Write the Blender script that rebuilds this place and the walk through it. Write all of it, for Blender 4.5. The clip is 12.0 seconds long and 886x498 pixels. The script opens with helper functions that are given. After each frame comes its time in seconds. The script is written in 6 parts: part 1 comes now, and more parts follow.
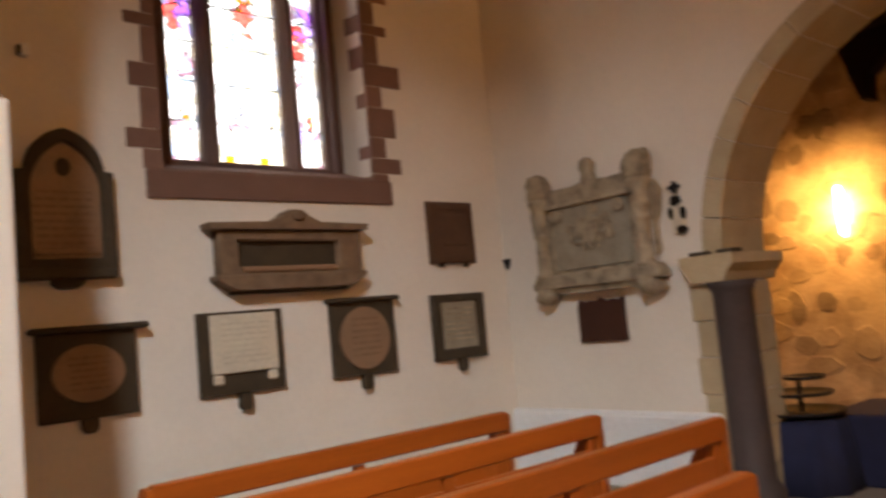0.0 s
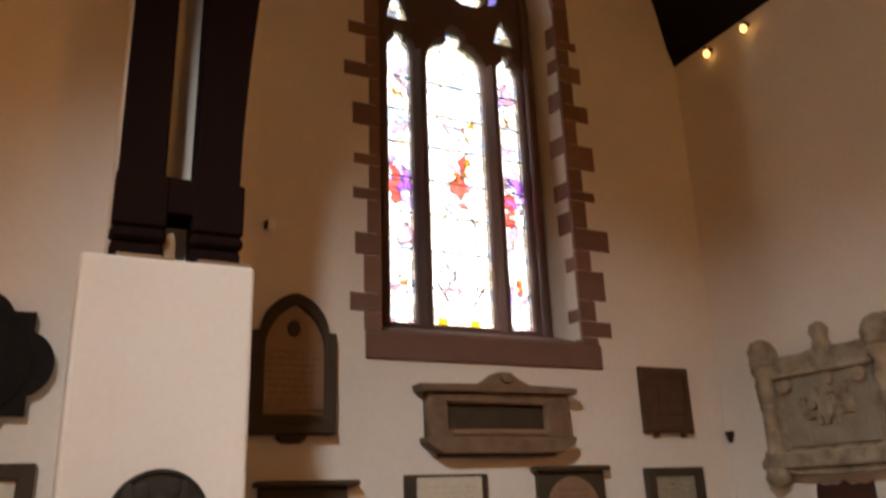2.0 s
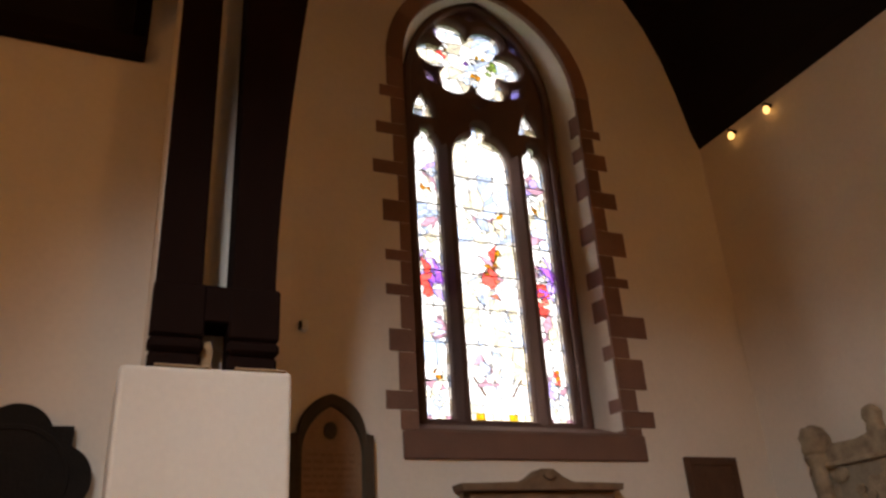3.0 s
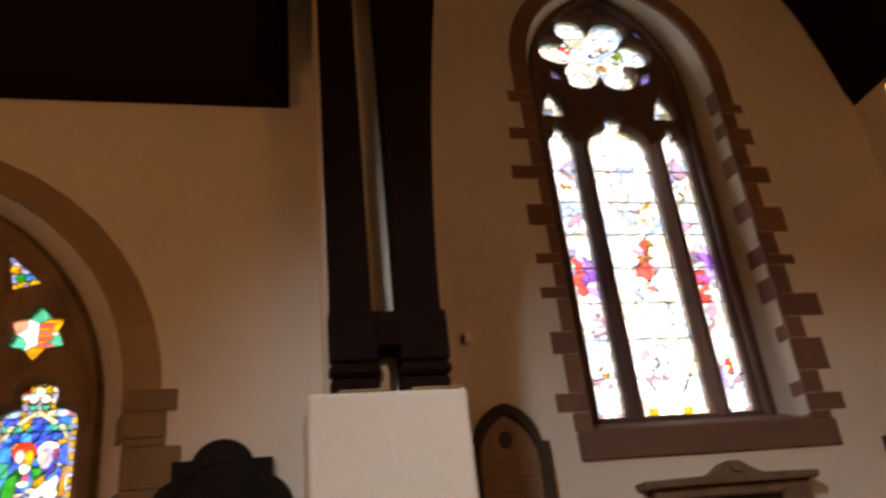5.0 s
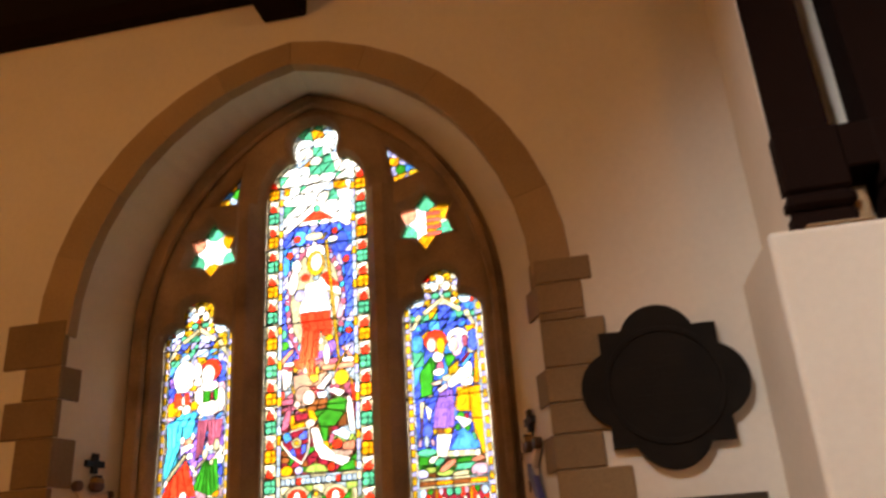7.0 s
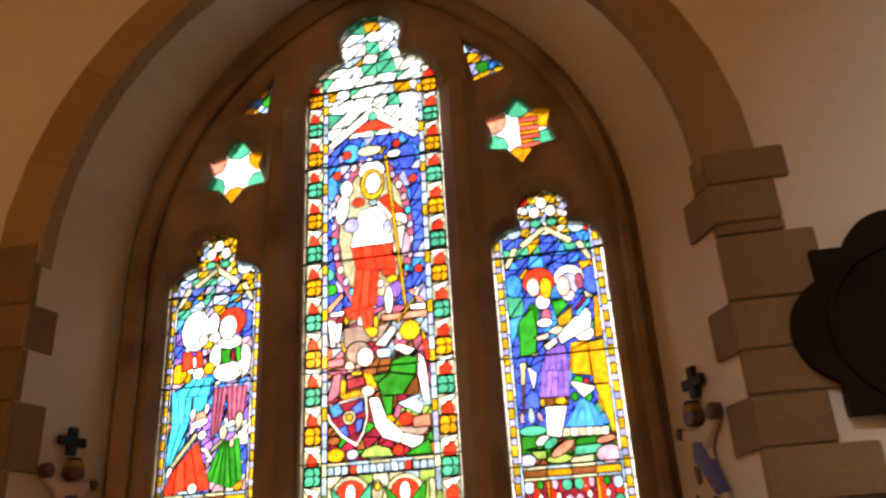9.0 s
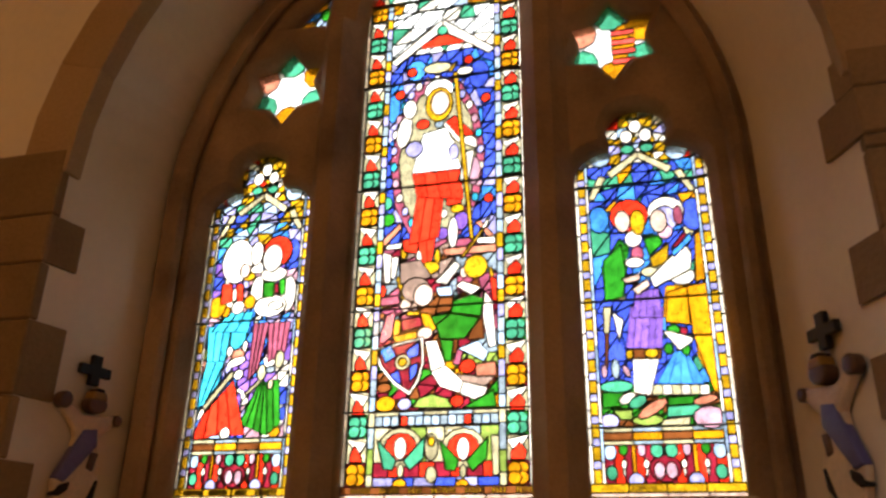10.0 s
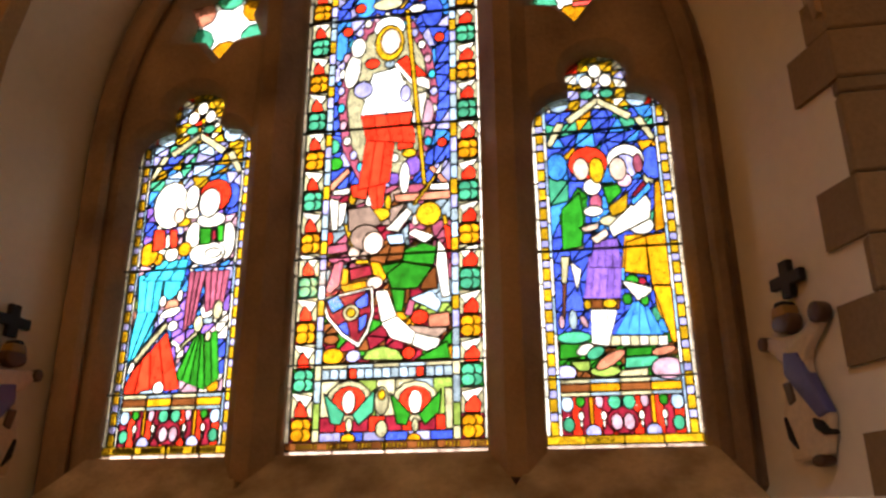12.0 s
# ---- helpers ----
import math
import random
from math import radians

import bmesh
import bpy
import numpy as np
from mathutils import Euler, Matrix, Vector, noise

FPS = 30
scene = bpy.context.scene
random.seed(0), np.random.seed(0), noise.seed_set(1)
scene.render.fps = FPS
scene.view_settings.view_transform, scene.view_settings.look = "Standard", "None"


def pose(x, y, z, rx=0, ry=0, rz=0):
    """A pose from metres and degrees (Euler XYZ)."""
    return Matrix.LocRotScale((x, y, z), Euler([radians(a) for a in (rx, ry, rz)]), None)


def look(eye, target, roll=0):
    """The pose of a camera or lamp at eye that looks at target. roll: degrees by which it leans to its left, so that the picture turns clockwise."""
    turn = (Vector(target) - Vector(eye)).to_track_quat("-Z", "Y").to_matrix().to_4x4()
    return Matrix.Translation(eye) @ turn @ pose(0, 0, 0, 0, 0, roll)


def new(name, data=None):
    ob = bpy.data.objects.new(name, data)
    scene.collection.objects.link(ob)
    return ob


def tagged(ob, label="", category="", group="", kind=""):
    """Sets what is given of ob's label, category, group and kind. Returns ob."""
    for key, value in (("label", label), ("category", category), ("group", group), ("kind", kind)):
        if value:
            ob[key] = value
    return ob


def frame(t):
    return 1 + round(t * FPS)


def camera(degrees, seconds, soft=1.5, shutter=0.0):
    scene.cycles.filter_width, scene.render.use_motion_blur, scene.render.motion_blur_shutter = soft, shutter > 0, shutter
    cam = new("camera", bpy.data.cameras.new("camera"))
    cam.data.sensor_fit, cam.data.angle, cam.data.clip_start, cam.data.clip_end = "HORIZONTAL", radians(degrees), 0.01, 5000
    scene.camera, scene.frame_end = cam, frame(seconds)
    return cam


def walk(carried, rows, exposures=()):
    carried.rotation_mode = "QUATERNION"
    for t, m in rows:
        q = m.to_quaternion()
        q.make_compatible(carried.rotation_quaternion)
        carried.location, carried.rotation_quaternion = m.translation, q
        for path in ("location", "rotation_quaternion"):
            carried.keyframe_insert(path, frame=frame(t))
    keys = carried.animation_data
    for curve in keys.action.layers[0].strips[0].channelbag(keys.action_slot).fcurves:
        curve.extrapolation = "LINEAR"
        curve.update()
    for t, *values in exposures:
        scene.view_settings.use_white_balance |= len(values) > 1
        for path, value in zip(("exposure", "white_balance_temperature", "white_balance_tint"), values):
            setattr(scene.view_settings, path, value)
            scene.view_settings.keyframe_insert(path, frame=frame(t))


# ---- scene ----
cam = camera(58.9, 12.0, soft=2.6, shutter=0.5)
PATH = [
    (0, (-0.085, -0.083, 1.594), (1.228, 1.415, 1.776), -5.5),
    (0.5, (-0.024, -0.002, 1.578), (1.049, 1.67, 1.806), -2.5),
    (1, (-0.047, 0.0, 1.583), (0.898, 1.747, 1.814), -0.6),
    (1.5, (-0.067, -0.031, 1.602), (0.848, 1.693, 2.037), -2.0),
    (2, (-0.083, -0.076, 1.614), (0.772, 1.625, 2.229), -2.1),
    (2.5, (-0.106, -0.066, 1.666), (0.7, 1.605, 2.413), -3.0),
    (4.5, (-0.162, -0.042, 1.714), (0.416, 1.66, 2.591), -5.3),
    (5, (-0.233, -0.055, 1.717), (0.207, 1.699, 2.571), -6.3),
    (5.5, (-0.35, -0.02, 1.707), (-0.097, 1.795, 2.508), -6.0),
    (6, (-0.467, 0.158, 1.689), (-0.433, 2.014, 2.433), -5.2),
    (6.5, (-0.603, 0.456, 1.707), (-0.791, 2.293, 2.475), -5.5),
    (7, (-0.791, 0.752, 1.668), (-1.115, 2.579, 2.414), -4.0),
    (7.5, (-0.997, 1.045, 1.716), (-1.318, 2.89, 2.416), -6.3),
    (9.5, (-1.576, 2.164, 1.683), (-1.933, 3.962, 2.482), -1.3),
    (10, (-1.61, 2.391, 1.657), (-2.092, 4.176, 2.422), 0.9),
    (10.5, (-1.67, 2.468, 1.664), (-2.108, 4.269, 2.416), -1.7),
    (11, (-1.723, 2.462, 1.652), (-2.023, 4.325, 2.315), -2.0),
    (11.5, (-1.729, 2.49, 1.641), (-2.052, 4.341, 2.327), 0.0),
    (12, (-1.733, 2.513, 1.651), (-2.038, 4.369, 2.329), -0.4),
]
EXPOSURES = [(0.0, 4.18, 6500, 10), (1.0, 4.12, 6500, 10), (1.5, 4.1, 6500, 10), (2.0, 3.92, 6600, 11), (2.5, 3.62, 6650, 12), (4.5, 3.48, 6650, 12), (6.0, 3.78, 6900, 12), (7.0, 4.04, 7050, 12), (7.5, 4.12, 7050, 12), (9.5, 3.72, 6700, 10), (12.0, 3.74, 6700, 10)]
walk(cam, [(t, look(eye, target, roll)) for t, eye, target, roll in PATH], EXPOSURES)

# ---- light ----
world = bpy.data.worlds.new("sky")
scene.world = world
world.use_nodes = True
wn = world.node_tree
sky = wn.nodes.new("ShaderNodeTexSky")
sky.sky_type, sky.sun_disc, sky.sun_elevation, sky.sun_rotation = "NISHITA", False, radians(38), radians(270)
sky.air_density, sky.dust_density = 1.0, 4.0
pale = wn.nodes.new("ShaderNodeHueSaturation")
pale.inputs["Saturation"].default_value = 0.12
wn.links.new(sky.outputs[0], pale.inputs["Color"])
wn.links.new(pale.outputs[0], wn.nodes["Background"].inputs[0])
wn.nodes["Background"].inputs[1].default_value = 0.15


def lamp(name, kind, place, target, power, colour, size=0.3, height=None, spread=180):
    data = bpy.data.lights.new(name, kind)
    data.energy, data.color = power, colour
    if kind == "AREA":
        data.shape, data.size, data.size_y, data.spread = "RECTANGLE", size, height or size, radians(spread)
    else:
        data.shadow_soft_size = size
    ob = new(name, data)
    ob.matrix_world = look(place, target)
    return ob


DORMER_LIGHT = lamp("dormer_daylight", "AREA", (-2.6, -1.5, 6.72), (2.9, 3.7, 0.0), 4.1, (0.97, 0.98, 1.0), 0.6, 0.6, 54)
SUN = lamp("sun", "SUN", (-20, -4, 15), (0, 0, 4), 0.8, (1.0, 0.96, 0.9))
SUN.data.angle = radians(12)


# ---- materials ----
def material(name, base, rough=0.8, metal=0.0, second=None, scale=3.0, fine=60.0, bump=0.2, amount=0.5, per_piece=0.0, stretch=(1, 1, 1), depth=0.01, grain_by=0.2, sheen=0.5):
    """Base colour broken up by large stains and fine grain, with relief."""
    m = bpy.data.materials.new(name)
    m.use_nodes = True
    n, l = m.node_tree.nodes, m.node_tree.links
    b = n["Principled BSDF"]
    b.inputs["Roughness"].default_value, b.inputs["Metallic"].default_value = rough, metal
    pos = n.new("ShaderNodeNewGeometry")
    mp = n.new("ShaderNodeMapping")
    mp.inputs["Scale"].default_value = stretch
    l.new(pos.outputs["Position"], mp.inputs["Vector"])
    big, small = n.new("ShaderNodeTexNoise"), n.new("ShaderNodeTexNoise")
    big.inputs["Scale"].default_value, big.inputs["Detail"].default_value = scale, 5
    small.inputs["Scale"].default_value, small.inputs["Detail"].default_value = fine, 6
    l.new(mp.outputs[0], big.inputs["Vector"]); l.new(mp.outputs[0], small.inputs["Vector"])
    mix = n.new("ShaderNodeMix"); mix.data_type = "RGBA"
    mix.inputs["A"].default_value = (*base, 1)
    mix.inputs["B"].default_value = (*(second or [c * 0.6 for c in base]), 1)
    ramp = n.new("ShaderNodeMapRange")
    ramp.inputs["From Min"].default_value, ramp.inputs["From Max"].default_value, ramp.inputs["To Max"].default_value = 0.35, 0.75, amount
    l.new(big.outputs[0], ramp.inputs["Value"]); l.new(ramp.outputs[0], mix.inputs["Factor"])
    grain = n.new("ShaderNodeHueSaturation")
    gv = n.new("ShaderNodeMapRange")
    gv.inputs["To Min"].default_value, gv.inputs["To Max"].default_value = 1 - grain_by, 1 + grain_by
    b.inputs["Specular IOR Level"].default_value = sheen
    l.new(small.outputs[0], gv.inputs["Value"])
    if per_piece:
        info = n.new("ShaderNodeObjectInfo")
        pv = n.new("ShaderNodeMapRange")
        pv.inputs["To Min"].default_value, pv.inputs["To Max"].default_value = 1 - per_piece, 1 + per_piece
        mul = n.new("ShaderNodeMath"); mul.operation = "MULTIPLY"
        l.new(info.outputs["Random"], pv.inputs["Value"]); l.new(pv.outputs[0], mul.inputs[0]); l.new(gv.outputs[0], mul.inputs[1])
        l.new(mul.outputs[0], grain.inputs["Value"])
    else:
        l.new(gv.outputs[0], grain.inputs["Value"])
    l.new(mix.outputs["Result"], grain.inputs["Color"]); l.new(grain.outputs[0], b.inputs["Base Color"])
    bp = n.new("ShaderNodeBump")
    bp.inputs["Strength"].default_value, bp.inputs["Distance"].default_value = bump, depth
    add = n.new("ShaderNodeMath"); add.operation = "ADD"
    l.new(big.outputs[0], add.inputs[0]); l.new(small.outputs[0], add.inputs[1]); l.new(add.outputs[0], bp.inputs["Height"])
    l.new(bp.outputs[0], b.inputs["Normal"])
    return m


def glass(name, colour, veil=0.3):
    """Stained glass: light passes tinted, partly scattered by the pitted pane."""
    m = bpy.data.materials.new(name)
    m.use_nodes = True
    n, l = m.node_tree.nodes, m.node_tree.links
    n.remove(n["Principled BSDF"])
    pos, noise_tex, info = n.new("ShaderNodeNewGeometry"), n.new("ShaderNodeTexNoise"), n.new("ShaderNodeObjectInfo")
    noise_tex.inputs["Scale"].default_value, noise_tex.inputs["Detail"].default_value = 34, 5
    l.new(pos.outputs["Position"], noise_tex.inputs["Vector"])
    mr, mo, mul, hue = n.new("ShaderNodeMapRange"), n.new("ShaderNodeMapRange"), n.new("ShaderNodeMath"), n.new("ShaderNodeHueSaturation")
    mr.inputs["From Min"].default_value, mr.inputs["From Max"].default_value = 0.3, 0.7
    mr.inputs["To Min"].default_value, mr.inputs["To Max"].default_value = 0.28, 1.22
    mo.inputs["To Min"].default_value, mo.inputs["To Max"].default_value = 0.6, 1.15
    mul.operation = "MULTIPLY"
    fine_tex = n.new("ShaderNodeTexNoise")
    fine_tex.inputs["Scale"].default_value, fine_tex.inputs["Detail"].default_value, fine_tex.inputs["Distortion"].default_value = 120, 3, 1.5
    stretch_map = n.new("ShaderNodeMapping")
    stretch_map.inputs["Scale"].default_value = (1.0, 1.0, 0.35)
    l.new(pos.outputs["Position"], stretch_map.inputs["Vector"]); l.new(stretch_map.outputs[0], fine_tex.inputs["Vector"])
    both = n.new("ShaderNodeMix")
    both.inputs["Factor"].default_value = 0.45
    l.new(noise_tex.outputs[0], both.inputs["A"]); l.new(fine_tex.outputs[0], both.inputs["B"])
    l.new(both.outputs["Result"], mr.inputs["Value"]); l.new(info.outputs["Random"], mo.inputs["Value"])
    l.new(mr.outputs[0], mul.inputs[0]); l.new(mo.outputs[0], mul.inputs[1])
    hue.inputs["Color"].default_value = (*colour, 1)
    l.new(mul.outputs[0], hue.inputs["Value"])
    clear, scatter, gloss = n.new("ShaderNodeBsdfTransparent"), n.new("ShaderNodeBsdfTranslucent"), n.new("ShaderNodeBsdfGlossy")
    l.new(hue.outputs[0], clear.inputs[0]); l.new(hue.outputs[0], scatter.inputs[0])
    gloss.inputs["Roughness"].default_value = 0.15
    a, c = n.new("ShaderNodeMixShader"), n.new("ShaderNodeMixShader")
    a.inputs[0].default_value, c.inputs[0].default_value = veil, 0.03
    l.new(clear.outputs[0], a.inputs[1]); l.new(scatter.outputs[0], a.inputs[2])
    l.new(a.outputs[0], c.inputs[1]); l.new(gloss.outputs[0], c.inputs[2])
    l.new(c.outputs[0], n["Material Output"].inputs[0])
    return m


PLASTER = material("plaster", (0.74, 0.69, 0.61), 0.9, second=(0.6, 0.53, 0.44), scale=0.9, fine=28, bump=0.12, amount=0.5, grain_by=0.06, sheen=0.2)
RED_STONE = material("red_sandstone", (0.22, 0.12, 0.085), 0.9, second=(0.15, 0.085, 0.065), scale=4, fine=80, bump=0.4, per_piece=0.2)
# darker copy of red_sandstone: shade of the backlit tracery is in the colour
BACKLIT_STONE = material("backlit_red_sandstone", (0.12, 0.068, 0.055), 0.9, second=(0.07, 0.042, 0.036), scale=4, fine=80, bump=0.4)
TAN_STONE = material("tan_sandstone", (0.25, 0.17, 0.09), 0.9, second=(0.15, 0.098, 0.052), scale=3, fine=70, bump=0.35, per_piece=0.14)
TRACERY = material("tracery_stone", (0.34, 0.235, 0.15), 0.9, second=(0.11, 0.072, 0.05), amount=0.95, scale=2.8, fine=60, bump=0.4)
GREY_STONE = material("grey_stone", (0.38, 0.31, 0.21), 0.85, second=(0.13, 0.1, 0.07), amount=0.9, scale=9, fine=60, bump=0.5, per_piece=0.1)
OAK = material("dark_oak", (0.011, 0.005, 0.004), 0.8, second=(0.014, 0.007, 0.005), scale=3, fine=40, bump=0.3, stretch=(6, 6, 0.6), sheen=0.06)
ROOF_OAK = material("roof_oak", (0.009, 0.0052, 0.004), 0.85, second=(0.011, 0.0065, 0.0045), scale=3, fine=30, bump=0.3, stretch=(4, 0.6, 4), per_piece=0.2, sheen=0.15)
PEW_WOOD = material("varnished_pine", (0.36, 0.085, 0.009), 0.38, second=(0.2, 0.04, 0.005), scale=2, fine=30, bump=0.08, stretch=(0.6, 8, 8), per_piece=0.1)
SLATE = material("dark_slate", (0.045, 0.033, 0.02), 0.65, second=(0.075, 0.055, 0.034), scale=7, fine=50, bump=0.15, sheen=0.25)
CAST_IRON = material("cast_dark_metal", (0.026, 0.022, 0.016), 0.6, second=(0.045, 0.037, 0.027), scale=9, fine=50, bump=0.3, sheen=0.2)
BRONZE = material("dark_bronze", (0.008, 0.006, 0.0045), 0.6, second=(0.018, 0.013, 0.009), scale=9, fine=50, bump=0.3, sheen=0.12)
SHAFT_STONE = material("dark_shaft_stone", (0.07, 0.052, 0.048), 0.6, second=(0.04, 0.03, 0.03), scale=5, fine=40, bump=0.15, sheen=0.3)
MARBLE = material("cream_marble", (0.6, 0.54, 0.42), 0.5, second=(0.48, 0.42, 0.33), scale=4, fine=30, bump=0.05)
BROWN_MARBLE = material("brown_alabaster", (0.25, 0.15, 0.085), 0.5, second=(0.17, 0.105, 0.065), scale=6, fine=40, bump=0.08)
GREY_MARBLE = material("grey_marble", (0.3, 0.26, 0.19), 0.5, second=(0.17, 0.145, 0.1), amount=0.8, scale=7, fine=40, bump=0.06)
ARCH_STONE = material("pale_arch_stone", (0.46, 0.37, 0.23), 0.9, second=(0.3, 0.23, 0.14), scale=4, fine=60, bump=0.35, per_piece=0.1)
PLAQUE_WOOD = material("worn_plaque_wood", (0.095, 0.05, 0.029), 0.7, second=(0.055, 0.028, 0.017), scale=6, fine=40, bump=0.1, sheen=0.2)
BROWN_WOOD = material("brown_board", (0.055, 0.022, 0.014), 0.7, second=(0.03, 0.013, 0.009), scale=5, fine=40, bump=0.1, sheen=0.2)
WHITE_METAL = material("white_enamel", (0.75, 0.75, 0.74), 0.4, second=(0.62, 0.62, 0.6), scale=6, fine=50, bump=0.02, amount=0.3)
LEAD = material("lead_came", (0.03, 0.03, 0.032), 0.6, 0.3, scale=20, fine=90, bump=0.1)
IRON = material("wrought_iron", (0.015, 0.014, 0.014), 0.6, 0.5, scale=20, fine=90, bump=0.1)
RING_STONE = material("pale_tan_sandstone", (0.36, 0.255, 0.145), 0.9, second=(0.24, 0.16, 0.09), scale=3, fine=70, bump=0.35, per_piece=0.14)
SILL_STONE = material("stained_sill_stone", (0.64, 0.54, 0.37), 0.9, second=(0.16, 0.11, 0.07), amount=1.0, scale=5, fine=50, bump=0.4)
FLOOR_STONE = material("floor_flags", (0.3, 0.25, 0.2), 0.6, second=(0.2, 0.16, 0.13), scale=1.5, fine=30, bump=0.15, per_piece=0.15)
EARTH = material("churchyard_grass", (0.07, 0.1, 0.035), 0.95, second=(0.05, 0.07, 0.03), scale=0.6, fine=20, bump=0.3)
BLUE_CLOTH = material("navy_cloth", (0.015, 0.02, 0.06), 0.95, scale=9, fine=90, bump=0.2)
ROUGH_STONE = material("rubble_wall", (0.46, 0.35, 0.23), 0.95, second=(0.2, 0.13, 0.075), scale=2.6, fine=24, bump=0.5, amount=0.95, per_piece=0.35, depth=0.02)


# ---- building helpers ----
WORLD = {}


def mesh_of(name, bm, mat, smooth=False):
    me = bpy.data.meshes.new(name)
    bmesh.ops.recalc_face_normals(bm, faces=bm.faces)
    bm.to_mesh(me)
    bm.free()
    me.materials.append(mat)
    if smooth:
        for p in me.polygons:
            p.use_smooth = True
    return me


def thing(name, place, label, category, group="", kind=""):
    ob = new(name)
    ob.empty_display_size = 0.1
    ob.location = place
    WORLD[ob] = Vector(place)
    return tagged(ob, label, category, group, kind)


def solid(name, bm, mat, label="", category="", group="", kind="", smooth=False):
    ob = new(name, mesh_of(name, bm, mat, smooth))
    WORLD[ob] = Vector((0, 0, 0))
    return tagged(ob, label, category, group, kind)


def part(name, bm, mat, parent, label="", smooth=False):
    """A mesh in world coordinates, hung under its thing or part."""
    ob = new(name, mesh_of(name, bm, mat, smooth))
    ob.parent = parent
    ob.location = -WORLD[parent]
    WORLD[ob] = Vector((0, 0, 0))
    return tagged(ob, label)


def piece(name, me, parent, place, label=""):
    ob = new(name, me)
    ob.parent = parent
    ob.location = Vector(place) - WORLD[parent]
    return tagged(ob, label)


def box(x0, x1, y0, y1, z0, z1, bevel=0.0, bm=None, segments=1):
    made = bmesh.new()
    v = [made.verts.new((x, y, z)) for x in (x0, x1) for y in (y0, y1) for z in (z0, z1)]
    for f in ((0, 1, 3, 2), (4, 6, 7, 5), (0, 4, 5, 1), (2, 3, 7, 6), (0, 2, 6, 4), (1, 5, 7, 3)):
        made.faces.new([v[i] for i in f])
    bmesh.ops.recalc_face_normals(made, faces=made.faces)
    if bevel:
        bmesh.ops.bevel(made, geom=made.edges, offset=bevel, segments=segments, affect="EDGES", profile=0.5)
    if bm is None:
        return made
    join(bm, made)
    return bm


def join(bm, other):
    me = bpy.data.meshes.new("tmp")
    other.to_mesh(me)
    other.free()
    bm.from_mesh(me)
    bpy.data.meshes.remove(me)
    return bm


def prism(loop, a, b, axis="y", bevel=0.0):
    """A 2D outline drawn out between a and b along y (outline in x, z) or along x (outline in y, z) or z (x, y)."""
    bm = bmesh.new()
    put = {"y": lambda u, v, w: (u, w, v), "x": lambda u, v, w: (w, u, v), "z": lambda u, v, w: (u, v, w)}[axis]
    p = [bm.verts.new(put(u, v, a)) for u, v in loop]
    q = [bm.verts.new(put(u, v, b)) for u, v in loop]
    bm.faces.new(p)
    bm.faces.new(q[::-1])
    for i in range(len(loop)):
        k = (i + 1) % len(loop)
        bm.faces.new((p[i], p[k], q[k], q[i]))
    bmesh.ops.recalc_face_normals(bm, faces=bm.faces)
    if bevel:
        bmesh.ops.bevel(bm, geom=[e for e in bm.edges if e.calc_face_angle(0) > 0.5], offset=bevel, segments=2, affect="EDGES", profile=0.6)
    return bm


def plate(loops, a, b, axis="y", bevel=0.0):
    """A slab between a and b with the first loop as its rim and the others as holes."""
    cu = bpy.data.curves.new("plate", "CURVE")
    cu.dimensions, cu.fill_mode = "2D", "BOTH"
    half = abs(b - a) / 2
    cu.extrude, cu.bevel_depth, cu.bevel_resolution = half - bevel, bevel, 0
    cu.offset = -bevel
    for loop in loops:
        sp = cu.splines.new("POLY")
        sp.points.add(len(loop) - 1)
        sp.use_cyclic_u = True
        for pt, (u, v) in zip(sp.points, loop):
            pt.co = (u, v, 0, 1)
    ob = bpy.data.objects.new("plate", cu)
    scene.collection.objects.link(ob)
    me = bpy.data.meshes.new_from_object(ob.evaluated_get(bpy.context.evaluated_depsgraph_get()))
    bm = bmesh.new()
    bm.from_mesh(me)
    bpy.data.objects.remove(ob)
    bpy.data.meshes.remove(me)
    bpy.data.curves.remove(cu)
    mid = (a + b) / 2
    for v in bm.verts:
        u, w, d = v.co
        v.co = (u, mid + d, w) if axis == "y" else (mid + d, u, w) if axis == "x" else (u, w, mid + d)
    return bm


def lathe(profile, cx, cy, steps=24, bm=None):
    bm = bm or bmesh.new()
    rings = [[bm.verts.new((cx + r * math.cos(2 * math.pi * i / steps), cy + r * math.sin(2 * math.pi * i / steps), z)) for i in range(steps)] for r, z in profile]
    for r0, r1 in zip(rings, rings[1:]):
        for i in range(steps):
            k = (i + 1) % steps
            bm.faces.new((r0[i], r0[k], r1[k], r1[i]))
    bm.faces.new(rings[0][::-1])
    bm.faces.new(rings[-1])
    return bm


def pointed(cx, half, spring, apex, base=None, n=14):
    """Outline of a two-centred arch; with base, closed down to that height."""
    h = apex - spring
    r = (half * half + h * h) / (2 * half)
    top = math.acos(max(-1, min(1, (r - half) / r)))
    right = [(cx + half - r + r * math.cos(top * i / n), spring + r * math.sin(top * i / n)) for i in range(n + 1)]
    left = [(2 * cx - u, v) for u, v in right[-2::-1]]
    run = right + left
    return ([(cx - half, base), (cx + half, base)] + run) if base is not None else run


def ellipse(cx, cz, rx, rz, n=28):
    return [(cx + rx * math.cos(2 * math.pi * i / n), cz + rz * math.sin(2 * math.pi * i / n)) for i in range(n)]


def loft(loop_a, ya, loop_b, yb):
    """Skin between two outlines of equal count that lie in the planes y = ya and y = yb."""
    bm = bmesh.new()
    p = [bm.verts.new((u, ya, v)) for u, v in loop_a]
    q = [bm.verts.new((u, yb, v)) for u, v in loop_b]
    for i in range(len(p) - 1):
        bm.faces.new((p[i], p[i + 1], q[i + 1], q[i]))
    return bm


